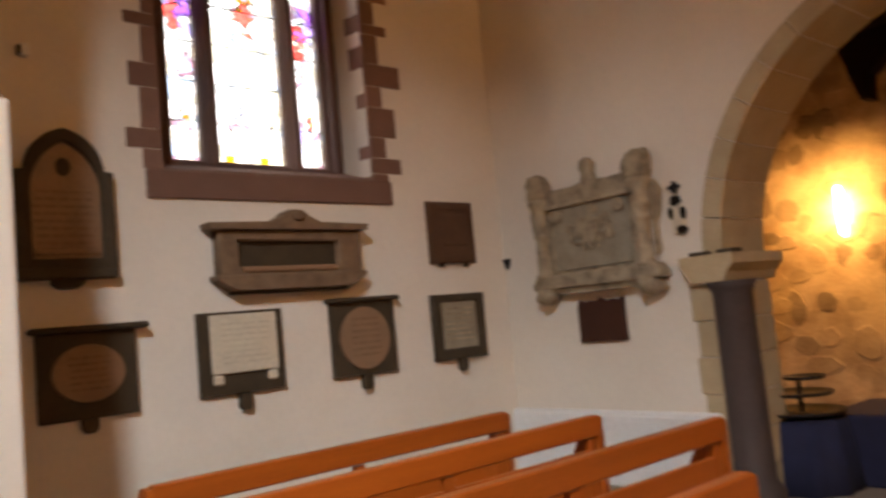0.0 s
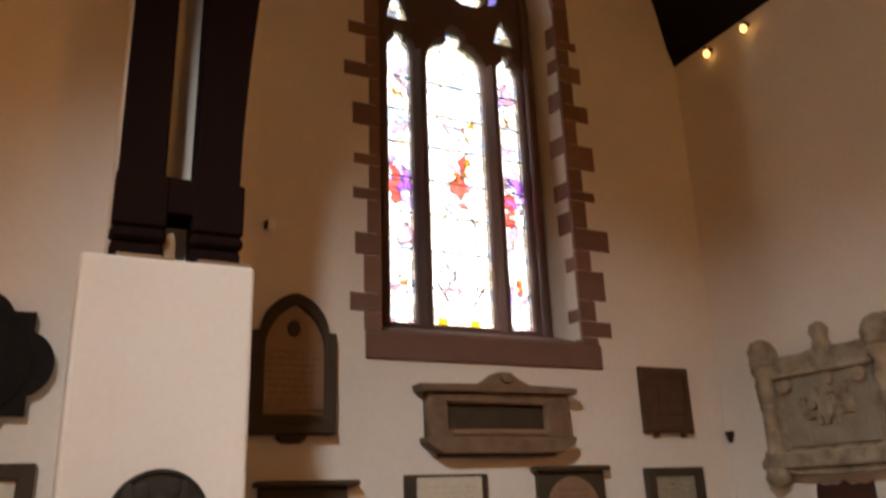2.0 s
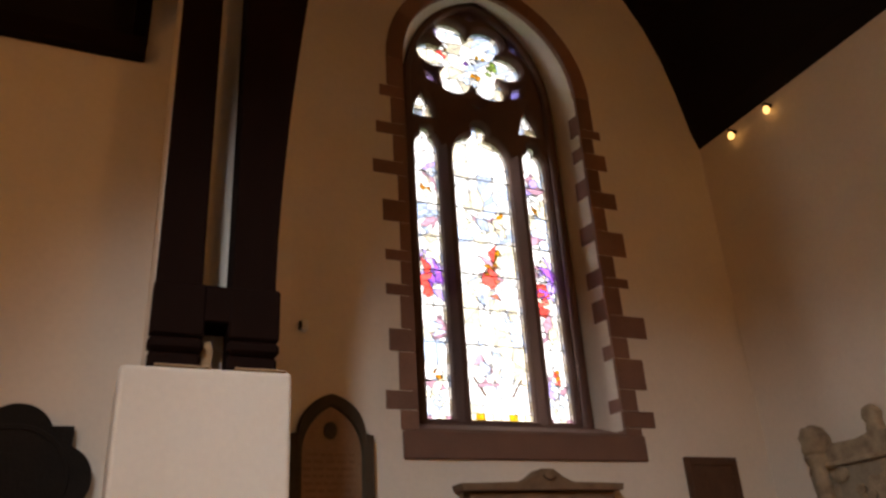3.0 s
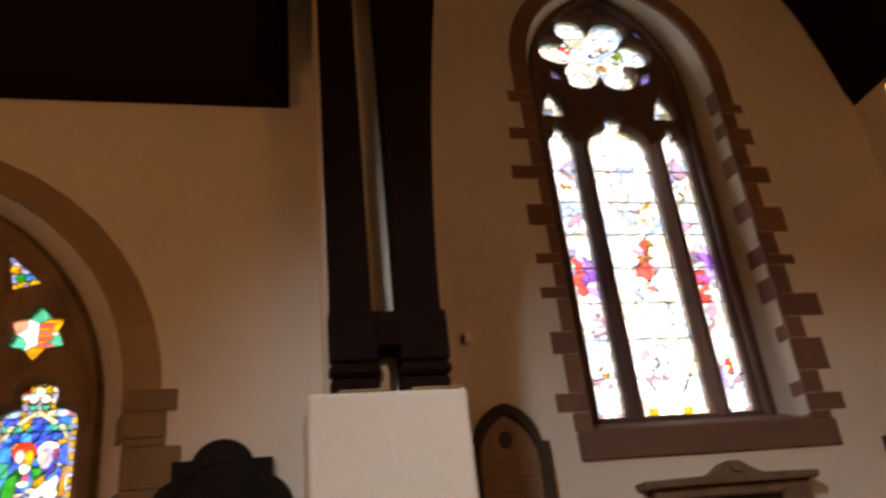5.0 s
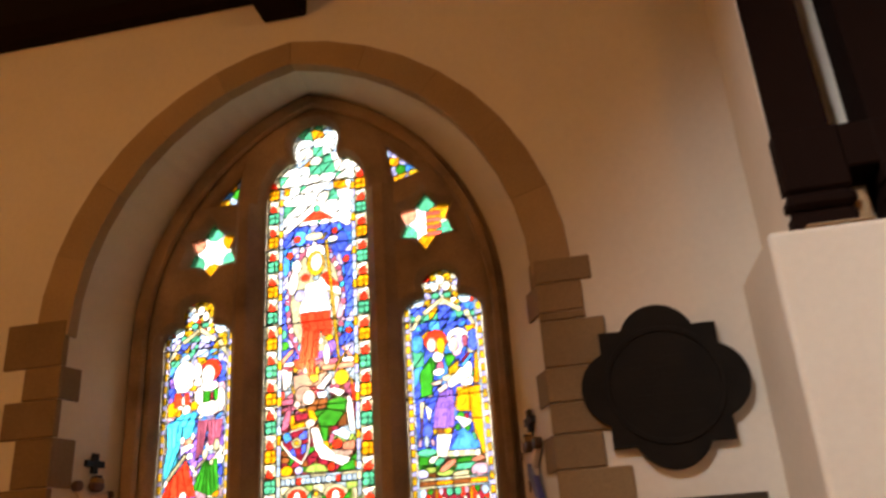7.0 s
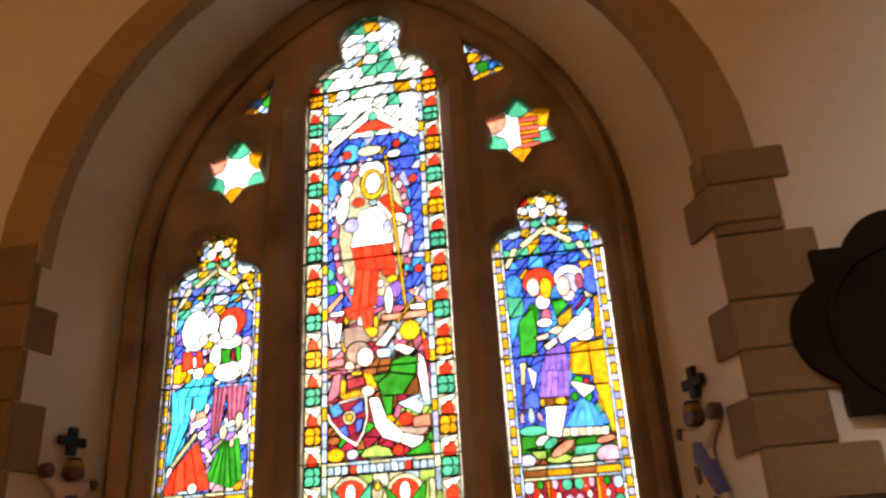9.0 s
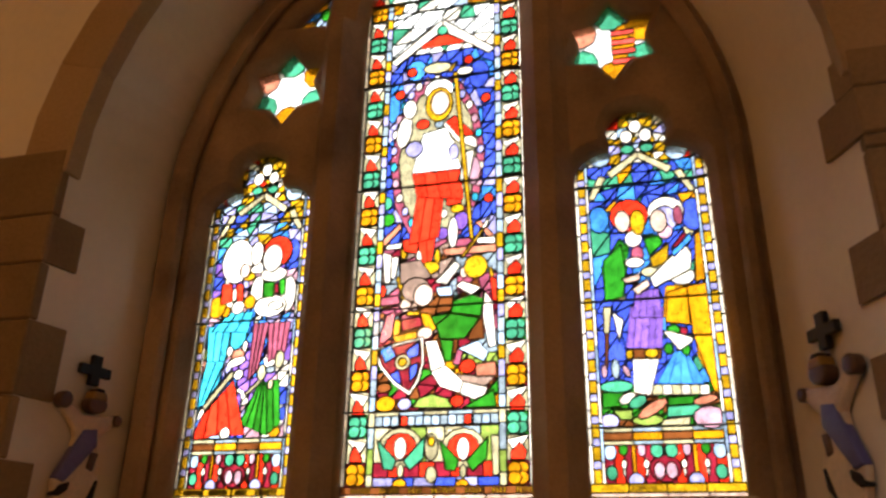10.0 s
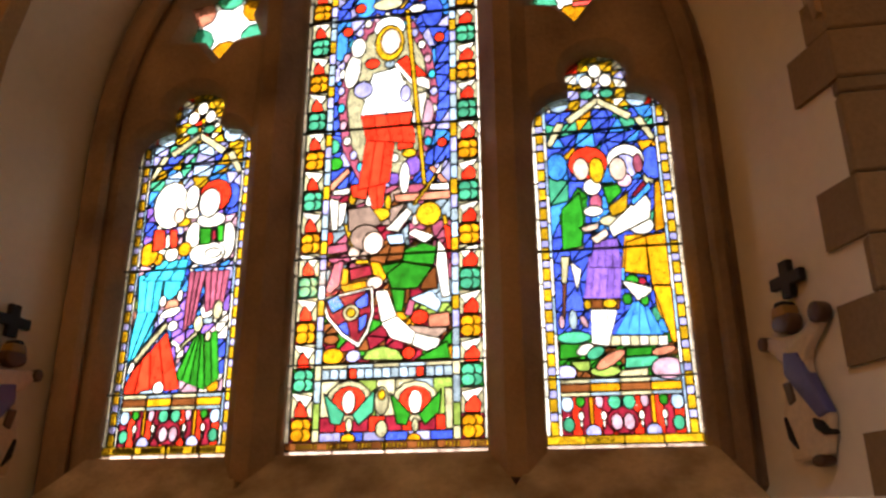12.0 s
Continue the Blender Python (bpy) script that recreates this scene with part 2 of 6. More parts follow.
# ---- setting ----
GABLE_Y, NAVE_Y, EAST_X, BACK_Y, WEST_X = 5.3, 4.47, 5.41, -3.0, -6.0
G_MID, N_MID = 3.02, -2.34

ground = solid("ground", plate([[(-400, -400), (400, -400), (400, 400), (-400, 400)]], -0.6, -0.4, "z"), EARTH, "mown churchyard grass around the church", "ground", kind="structure")
floor = solid("floor", plate([[(WEST_X - 0.6, BACK_Y - 0.6), (10.2, BACK_Y - 0.6), (10.2, 6.2), (WEST_X - 0.6, 6.2)]], -0.2, 0.0, "z"), FLOOR_STONE, "worn stone flag floor of the church", "floor", kind="structure")

# gable wall of the transept
G_OPEN = 3.0
g_rear, g_front, g_core = pointed(G_OPEN, 0.925, 6.2, 7.24, 2.85, 16), pointed(G_MID + 0.03, 0.82, 6.25, 7.43, 2.93, 16), pointed(G_MID, 1.0, 6.2, 7.5, 2.8, 16)
wall_north = solid("wall_north", plate([[(0.4, 0), (6.0, 0), (6.0, 10.2), (0.4, 10.2)], g_rear], GABLE_Y, 5.4), PLASTER, "cream plastered gable wall with patchy shading", "wall", kind="structure")
gable_core = solid("wall_north_core", plate([[(0.4, 0), (6.0, 0), (6.0, 10.1), (0.4, 10.1)], g_core], 5.4, 6.0), PLASTER, "plastered core of the gable wall", "wall", kind="structure")
gable_reveal = solid("window_reveal_north", loft(g_rear + g_rear[:1], GABLE_Y + 0.02, g_front + g_front[:1], 5.68), PLASTER, "splayed plaster reveal of the gable window", "reveal", kind="structure")
# nave wall; its rear arch is lower than the window head, so the reveal is a skin of its own
N_OPEN = -2.295
rear = pointed(N_OPEN, 1.305, 2.98, 4.52, 1.62, 20)
front = pointed(N_MID - 0.02, 1.15, 3.05, 4.62, 1.72, 20)
outer = pointed(N_MID, 1.37, 3.05, 4.77, 1.6, 20)
wall_nave = solid("wall_nave", plate([[(WEST_X, 0), (0.92, 0), (0.92, 10.2), (WEST_X, 10.2)], rear], NAVE_Y, NAVE_Y + 0.12), PLASTER, "ochre-lit plastered nave wall", "wall", kind="structure")
nave_core = solid("wall_nave_core", plate([[(WEST_X, 0), (0.915, 0), (0.915, 10.1), (WEST_X, 10.1)], outer], NAVE_Y + 0.12, 5.25), PLASTER, "plastered core of the nave wall", "wall", kind="structure")
reveal = solid("window_reveal", loft(rear + rear[:1], NAVE_Y + 0.02, front + front[:1], 5.0), PLASTER, "splayed plaster reveal of the nave window", "reveal", kind="structure")
wall_return = solid("wall_return", box(0.4, 0.92, 5.25, 5.4, 0, 10.2), PLASTER, "short plastered return wall", "wall", kind="structure")
# east wall with the round arch
ARCH_Y, ARCH_R, ARCH_Z = 1.25, 1.74, 1.88
arch_hole = [(ARCH_Y - ARCH_R, 0.0), (ARCH_Y + ARCH_R, 0.0)] + [(ARCH_Y + ARCH_R * math.cos(math.pi * i / 24), ARCH_Z + ARCH_R * math.sin(math.pi * i / 24)) for i in range(25)]
arch_hole[0], arch_hole[1] = (ARCH_Y - ARCH_R, -0.01), (ARCH_Y + ARCH_R, -0.01)
rim = [(BACK_Y, 0), (ARCH_Y - ARCH_R, 0)] + arch_hole[2:][::-1] + [(ARCH_Y + ARCH_R, 0), (GABLE_Y, 0), (GABLE_Y, 5.9), (BACK_Y, 5.9)]
wall_east = solid("wall_east", prism(rim, EAST_X, EAST_X + 0.6, "x"), PLASTER, "pale plastered wall pierced by a round arch", "wall", kind="structure")
wall_west = solid("wall_west", box(WEST_X - 0.5, WEST_X, BACK_Y, 5.25, 0, 5.6), PLASTER, "plain plastered west wall", "wall", kind="structure")
wall_south = solid("wall_south", plate([[(WEST_X - 0.5, 0), (6.0, 0), (6.0, 10.2), (WEST_X - 0.5, 10.2)]], BACK_Y - 0.5, BACK_Y), PLASTER, "plain plastered south wall", "wall", kind="structure")

# pier with a flat top on which the roof posts stand
PIER_Y, PIER_Z = 3.82, 2.805
pier_bm = box(-0.033, 0.79, PIER_Y, NAVE_Y + 0.03, 0, PIER_Z, 0.024, segments=3)
pier = solid("pier", pier_bm, PLASTER, "whitewashed square pier standing before the wall", "pier", kind="structure")
# the pier goes on above, set back behind the posts, with a narrow cheek beside each
pier_upper = solid("pier_upper", prism([(0.09, 3.92), (0.15, 3.92), (0.15, 4.09), (0.66, 4.09), (0.66, 3.92), (0.725, 3.92), (0.725, NAVE_Y + 0.02), (0.09, NAVE_Y + 0.02)], PIER_Z - 0.03, 9.5, "z", 0.01), PLASTER, "plastered pier behind the roof posts", "pier", kind="structure")

# ceilings: nave roof slopes, with a dormer opening, and the transept roof
def slope(x0, x1, y0, z0, y1, z1):
    return prism([(y0, z0), (y1, z1), (y1, z1 + 0.18), (y0, z0 + 0.18)], x0, x1, "x")


RIDGE_Y, RIDGE_Z, EAVES_Z = 0.73, 9.6, 5.01
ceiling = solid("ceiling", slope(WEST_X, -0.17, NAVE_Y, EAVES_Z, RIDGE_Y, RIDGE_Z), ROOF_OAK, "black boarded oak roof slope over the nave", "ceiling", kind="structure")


def south_z(y):
    return EAVES_Z + (y - BACK_Y) / (RIDGE_Y - BACK_Y) * (RIDGE_Z - EAVES_Z)


back_slope = slope(WEST_X, -2.95, BACK_Y, EAVES_Z, RIDGE_Y, RIDGE_Z)
join(back_slope, slope(-2.25, -0.17, BACK_Y, EAVES_Z, RIDGE_Y, RIDGE_Z))
join(back_slope, slope(-2.95, -2.25, BACK_Y, EAVES_Z, -1.85, south_z(-1.85)))
join(back_slope, slope(-2.95, -2.25, -1.15, south_z(-1.15), RIDGE_Y, RIDGE_Z))
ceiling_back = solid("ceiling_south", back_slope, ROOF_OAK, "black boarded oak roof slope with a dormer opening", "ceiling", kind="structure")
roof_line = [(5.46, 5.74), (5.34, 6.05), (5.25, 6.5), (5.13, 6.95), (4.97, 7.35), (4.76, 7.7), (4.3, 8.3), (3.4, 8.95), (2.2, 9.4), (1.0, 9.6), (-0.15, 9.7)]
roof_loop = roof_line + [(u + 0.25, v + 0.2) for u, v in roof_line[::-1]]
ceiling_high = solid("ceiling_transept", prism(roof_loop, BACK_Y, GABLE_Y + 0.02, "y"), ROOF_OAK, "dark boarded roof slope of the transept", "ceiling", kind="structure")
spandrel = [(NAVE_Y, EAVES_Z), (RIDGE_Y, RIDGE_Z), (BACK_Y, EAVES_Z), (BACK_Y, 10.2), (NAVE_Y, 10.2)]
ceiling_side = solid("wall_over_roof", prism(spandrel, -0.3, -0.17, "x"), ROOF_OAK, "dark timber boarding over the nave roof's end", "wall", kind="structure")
wall_west_gable = solid("wall_west_gable", prism([(NAVE_Y + 0.4, 5.5), (RIDGE_Y, 10.2), (BACK_Y - 0.2, 5.5)], WEST_X - 0.5, WEST_X, "x"), PLASTER, "plain plastered west gable", "wall", kind="structure")

truss = thing("roof_truss", (-2.33, NAVE_Y, 4.83), "heavy black oak principal rafter on the wall head", "truss")
part("foot", box(-2.47, -2.19, NAVE_Y - 0.35, NAVE_Y - 0.002, 4.83, 5.02, 0.015), OAK, truss)
part("rafter", prism([(NAVE_Y - 0.01, 4.98), (RIDGE_Y, RIDGE_Z - 0.03), (RIDGE_Y, RIDGE_Z - 0.33), (NAVE_Y - 0.3, 4.98)], -2.45, -2.21, "x", 0.012), OAK, truss)
plate_ob = thing("wall_plate", (-3.0, NAVE_Y, 5.0), "black oak wall plate along the wall head", "beam")
part("timber", box(WEST_X, -0.075, NAVE_Y - 0.1, NAVE_Y - 0.002, 4.995, 5.14, 0.01), OAK, plate_ob)
part("facing", box(WEST_X, -0.07, NAVE_Y - 0.03, NAVE_Y - 0.002, 5.142, 9.9), OAK, plate_ob, "black boarding above the plate")

# ---- windows: stone frames ----
def trefoil(cx, half, base, shoulder, neck, neck_z, top, n=6):
    """Outline of a light with a cusped, three-lobed head."""
    run = [(cx - half, base), (cx + half, base)]
    for i in range(n + 1):
        a = math.pi / 2 * i / n
        run.append((cx + neck + (half - neck) * math.cos(a), shoulder + (neck_z - shoulder) * math.sin(a)))
    r = top - neck_z
    for i in range(1, 2 * n):
        a = -0.35 + (math.pi + 0.7) * i / (2 * n)
        run.append((cx + neck * 1.12 * math.cos(a), neck_z + r * 0.45 + r * 0.55 * math.sin(a)))
    for i in range(n, -1, -1):
        a = math.pi / 2 * i / n
        run.append((cx - neck - (half - neck) * math.cos(a), shoulder + (neck_z - shoulder) * math.sin(a)))
    return run


def star(cx, cz, big, small, n=6, turn=0.0):
    return [(cx + (big if i % 2 == 0 else small) * math.sin(math.pi * i / n + turn), cz + (big if i % 2 == 0 else small) * math.cos(math.pi * i / n + turn)) for i in range(2 * n)]


def petals(cx, cz, rx, rz, n=6, dent=0.3, steps=10, turn=0.0):
    run = []
    for i in range(n * steps):
        a = 2 * math.pi * i / (n * steps)
        r = 1 - dent * (1 - abs(math.sin(a * n / 2 + turn)) ** 0.6)
        run.append((cx + rx * r * math.sin(a), cz + rz * r * math.cos(a)))
    return run


N_LIGHTS = [(N_MID - 0.765, 0.234, 1.87, 3.02, 0.1, 3.13, 3.29), (N_MID - 0.005, 0.34, 1.87, 3.86, 0.145, 4.16, 4.42), (N_MID + 0.755, 0.238, 1.87, 3.02, 0.1, 3.13, 3.29)]
N_TRI = {1: [(0.455, 4.18), (0.7, 3.945), (0.51, 3.895)], -1: [(0.49, 4.15), (0.7, 3.915), (0.53, 3.9)]}
nave_window = thing("window_1", (N_MID, 5.05, 1.7), "three-light pointed window with figured stained glass", "window", kind="structure")
n_holes = [trefoil(*a) for a in N_LIGHTS]
for s in (-1, 1):
    n_holes.append(star(N_MID + s * 0.695, 3.612, 0.192, 0.128))
    n_holes.append([(N_MID + s * u, v) for u, v in N_TRI[s]])
n_rim = pointed(N_MID, 1.26, 3.0, 4.7, 1.74, 20)
part("tracery", plate([n_rim] + n_holes, 4.97, 5.13, bevel=0.03), TRACERY, nave_window, "brown stone mullions and cusped tracery")
n_inner = pointed(N_MID, 1.06, 3.0, 4.5, 1.84, 20)
part("moulding", plate([pointed(N_MID - 0.02, 1.135, 3.05, 4.6, 1.735, 20), n_inner], 4.925, 4.972, bevel=0.015), TRACERY, nave_window)
for s in (-1, 1):
    u = N_MID + s * 0.432
    part("mullion", prism([(u - 0.085, 4.972), (u - 0.03, 4.9), (u + 0.03, 4.9), (u + 0.085, 4.972)], 1.8, 3.85, "z"), TRACERY, nave_window)
for cx, half in ((N_MID - 0.755, 0.26), (N_MID, 0.36), (N_MID + 0.755, 0.26)):
    bm = bmesh.new()
    v = [bm.verts.new(p) for p in ((cx - half - 0.1, 4.8, 1.72), (cx + half + 0.1, 4.8, 1.72), (cx + half, 4.985, 1.885), (cx - half, 4.985, 1.885), (cx - half - 0.1, 4.985, 1.72), (cx + half + 0.1, 4.985, 1.72))]
    for f in ((0, 1, 2, 3), (0, 3, 4), (1, 5, 2), (0, 4, 5, 1), (2, 5, 4, 3)):
        bm.faces.new([v[i] for i in f])
    part("sill_stone", bm, SILL_STONE, nave_window, "weathered sloping sill stone")
part("sill", box(N_MID - 1.3, N_MID + 1.3, 4.45, 4.98, 1.6, 1.718, 0.006), PLASTER, nave_window, "white plaster sill ledge")

G_GLASS = 5.76
G_LIGHTS = [(G_MID - 0.572, 0.125, 3.03, 5.55, 0.05, 5.72, 5.82), (G_MID, 0.31, 3.03, 5.5, 0.085, 5.8, 5.95), (G_MID + 0.572, 0.135, 3.03, 5.55, 0.05, 5.72, 5.82)]
gable_window = thing("window_2", (G_MID, G_GLASS, 2.9), "tall pointed window with pale stained glass and a rose", "window", kind="structure")
g_holes = [trefoil(*a) for a in G_LIGHTS] + [petals(G_MID - 0.03, 6.7, 0.59, 0.49, dent=0.42)]
for s in (-1, 1):
    g_holes.append([(G_MID + s * 0.575 - 0.13, 5.915), (G_MID + s * 0.575 + 0.13, 5.915), (G_MID + s * 0.575 + 0.08, 6.08), (G_MID + s * 0.575, 6.25), (G_MID + s * 0.575 - 0.08, 6.08)])
    for du, dv in ((0.49, 6.98), (0.47, 6.44)):
        up = 1 if dv > 6.7 else -1
        g_holes.append([(G_MID + s * (du + 0.1), dv - up * 0.105), (G_MID + s * (du + 0.055), dv + up * 0.07), (G_MID + s * (du - 0.07), dv + up * 0.115), (G_MID + s * (du - 0.04), dv - up * 0.03)])
for dv, up in ((7.25, 1), (6.175, -1)):
    g_holes.append([(G_MID - 0.11, dv), (G_MID, dv + up * 0.055), (G_MID + 0.11, dv), (G_MID, dv - up * 0.035)])
part("tracery", plate([pointed(G_MID, 0.88, 6.25, 7.47, 2.9, 16)] + g_holes, G_GLASS - 0.09, G_GLASS + 0.08, bevel=0.025), BACKLIT_STONE, gable_window, "red stone mullions and rose tracery, coloured dark as backlit")
part("moulding", plate([pointed(G_MID, 0.8, 6.25, 7.42, 2.88, 16), pointed(G_MID, 0.735, 6.25, 7.32, 2.98, 16)], G_GLASS - 0.17, G_GLASS - 0.085, bevel=0.015), BACKLIT_STONE, gable_window)
for s in (-1, 1):
    u = G_MID + s * 0.378
    part("mullion", prism([(u - 0.06, G_GLASS - 0.085), (u - 0.022, G_GLASS - 0.15), (u + 0.022, G_GLASS - 0.15), (u + 0.06, G_GLASS - 0.085)], 2.98, 5.6, "z"), BACKLIT_STONE, gable_window)
bm = box(G_MID - 1.07, G_MID + 1.07, 5.275, 5.42, 2.64, 2.845, 0.008)
join(bm, prism([(5.3, 2.84), (5.66, 2.84), (5.66, 2.985), (5.3, 2.86)], G_MID - 0.945, G_MID + 0.945, "x"))
part("sill", bm, RED_STONE, gable_window, "red sandstone sloping sill")

# ---- roof posts on the pier ----
def roof_post(x0, x1, bulge, label):
    ob = thing("roof_post", ((x0 + x1) / 2, 4.0, PIER_Z), label, "post", "paired roof posts on the pier")
    heights = [3.2 + 0.2 * k for k in range(26)]
    right = [(x1 + (bulge * ((z - 3.3) / 2.3) ** 1.6 if z > 3.3 else 0), z) for z in heights]
    left = [(x0, z) for z in heights[::-1]]
    part("shaft", prism([(x0, 2.83), (x1, 2.83)] + right + left, 3.875, 4.135, "y", 0.012), OAK, ob)
    part("base", box(x0 - 0.008, x1 + 0.01, 3.855, 3.96, PIER_Z + 0.003, 2.885, 0.012), OAK, ob)
    part("moulding", box(x0 - 0.014, x1 + 0.022, 3.842, 3.96, 2.895, 2.965, 0.02), OAK, ob)
    part("collar", box(x0 - 0.008, x1 + 0.022, 3.855, 3.96, 2.975, 3.26, 0.012), OAK, ob)
    return ob


roof_post(0.095, 0.325, 0.0, "black oak roof post on the pier's top")
roof_post(0.475, 0.705, 0.19, "black oak roof post swelling into a brace")
tie = thing("tie_block", (0.4, 4.0, 3.06), "black oak block tying the two posts", "block")
part("timber", box(0.32, 0.48, 3.865, 4.12, 3.06, 3.258, 0.008), OAK, tie)
mortar = thing("mortar_patch", (0.38, 3.88, PIER_Z), "rough brown mortar patch beside the post feet", "mortar")
part("fillet", prism([(0.34, PIER_Z + 0.002), (0.4, PIER_Z + 0.002), (0.395, 2.85), (0.4, 2.92), (0.385, 2.97), (0.34, 2.96)], 3.9, 3.97, "y", 0.006), RING_STONE, mortar)
for x0, x1 in ((0.12, 0.38), (0.5, 0.76)):
    part("bed", box(x0, x1, 3.822, 3.853, PIER_Z + 0.001, PIER_Z + 0.012, 0.004), RING_STONE, mortar)


# ---- memorials on the gable wall ----
def corbel(parent, x, z1, z0, w, y, mat):
    part("corbel", prism([(x - w / 2, z1), (x + w / 2, z1), (x + w / 2, z0 + 0.03), (x + w * 0.3, z0), (x - w * 0.3, z0), (x - w / 2, z0 + 0.03)], y - 0.06, y, "y", 0.006), mat, parent)


def text_lines(parent, x0, x1, z0, z1, y, n, mat, ragged=0.15, seed=1):
    """Cut lines of lettering too worn to read."""
    rnd = random.Random(seed)
    step = (z1 - z0) / n
    bm = bmesh.new()
    for k in range(n):
        z = z1 - (k + 0.5) * step
        cut = (x1 - x0) * ragged * rnd.random() / 2
        x = x0 + cut
        while x < x1 - cut:
            w = rnd.uniform(0.03, 0.09)
            box(x, min(x + w, x1 - cut), y - 0.0015, y + 0.001, z - step * 0.2, z + step * 0.2, bm=bm)
            x += w + 0.016
    part("lettering", bm, mat, parent, "worn cut lettering")


INK = material("cut_letters", (0.225, 0.137, 0.079), 0.9, scale=8, bump=0.0)
PALE_INK = material("pale_letters", (0.565, 0.505, 0.39), 0.8, scale=8, bump=0.0)
GY = GABLE_Y
BROWN_STONE = material("brown_tablet_stone", (0.2, 0.13, 0.075), 0.8, second=(0.1, 0.06, 0.035), amount=0.8, scale=8, fine=60, bump=0.3)

arched = thing("arched_tablet", (1.4, GY, 2.03), "brown alabaster tablet in a dark pointed frame", "memorial")
a_head = pointed(1.41, 0.245, 2.78, 3.075, None, 10)
a_rim = [(1.1, 2.09), (1.71, 2.09), (1.71, 2.79), (1.655, 2.8)] + a_head + [(1.165, 2.8), (1.1, 2.79)]
part("frame", plate([a_rim, pointed(1.41, 0.215, 2.66, 2.99, 2.22, 10)], GY - 0.07, GY - 0.002, bevel=0.01), SLATE, arched)
part("panel", prism(pointed(1.41, 0.22, 2.66, 3.0, 2.21, 10), GY - 0.035, GY - 0.004), BROWN_MARBLE, arched)
part("ledge", box(1.21, 1.61, GY - 0.06, GY - 0.03, 2.245, 2.285, 0.008), BROWN_MARBLE, arched, "pale ledge under the inscription")
part("shelf", box(1.1, 1.7, GY - 0.1, GY - 0.002, 2.085, 2.16, 0.012), SLATE, arched)
part("roundel", prism(ellipse(1.4, 2.82, 0.045, 0.06, 16), GY - 0.055, GY - 0.034, "y", 0.006), SLATE, arched)
corbel(arched, 1.4, 2.088, 2.03, 0.2, GY - 0.002, SLATE)
text_lines(arched, 1.2, 1.6, 2.25, 2.68, GY - 0.036, 9, INK, seed=2)

oval1 = thing("oval_tablet", (1.5, GY, 1.12), "dark slate tablet with a brown oval panel", "memorial")
part("backing", box(1.19, 1.8, GY - 0.05, GY - 0.002, 1.19, 1.75, 0.006), SLATE, oval1)
part("cornice", box(1.15, 1.875, GY - 0.11, GY - 0.002, 1.745, 1.785, 0.012), SLATE, oval1)
part("oval", prism(ellipse(1.49, 1.48, 0.225, 0.185), GY - 0.075, GY - 0.048, "y", 0.008), BROWN_MARBLE, oval1, "brown oval panel")
corbel(oval1, 1.49, 1.19, 1.1, 0.1, GY - 0.002, SLATE)
text_lines(oval1, 1.36, 1.62, 1.36, 1.6, GY - 0.0755, 6, INK, seed=3)

cream = thing("cream_tablet", (2.56, GY, 1.1), "cream marble tablet on a black slate back", "memorial")
part("backing", box(2.23, 2.9, GY - 0.045, GY - 0.002, 1.215, 1.81, 0.006), SLATE, cream)
part("panel", box(2.315, 2.84, GY - 0.075, GY - 0.043, 1.365, 1.79, 0.01), MARBLE, cream)
for x in (2.36, 2.79):
    part("foot", box(x - 0.04, x + 0.04, GY - 0.07, GY - 0.043, 1.29, 1.36, 0.012), MARBLE, cream)
corbel(cream, 2.565, 1.215, 1.09, 0.09, GY - 0.002, SLATE)
text_lines(cream, 2.38, 2.78, 1.42, 1.74, GY - 0.0755, 8, PALE_INK, seed=4)

oval2 = thing("oval_tablet", (3.65, GY, 1.1), "slate tablet with an upright brown oval panel", "memorial")
part("backing", box(3.34, 3.97, GY - 0.05, GY - 0.002, 1.22, 1.82, 0.006), SLATE, oval2)
part("cornice", box(3.3, 4.01, GY - 0.1, GY - 0.002, 1.815, 1.855, 0.012), SLATE, oval2)
part("oval", prism(ellipse(3.65, 1.52, 0.245, 0.255), GY - 0.072, GY - 0.048, "y", 0.008), BROWN_MARBLE, oval2, "brown oval panel")
corbel(oval2, 3.65, 1.22, 1.1, 0.09, GY - 0.002, SLATE)
text_lines(oval2, 3.5, 3.8, 1.36, 1.7, GY - 0.0725, 7, INK, seed=5)

grey = thing("grey_tablet", (4.72, GY, 1.13), "grey marble tablet in a moulded slate frame", "memorial")
part("frame", plate([[(4.4, 1.24), (5.03, 1.24), (5.03, 1.83), (4.4, 1.83)], [(4.5, 1.34), (4.93, 1.34), (4.93, 1.76), (4.5, 1.76)]], GY - 0.06, GY - 0.002, bevel=0.012), SLATE, grey)
part("panel", box(4.49, 4.94, GY - 0.035, GY - 0.004, 1.33, 1.77), GREY_MARBLE, grey)
corbel(grey, 4.72, 1.24, 1.13, 0.08, GY - 0.002, SLATE)
text_lines(grey, 4.54, 4.9, 1.4, 1.72, GY - 0.0355, 7, GREY_STONE, seed=6)

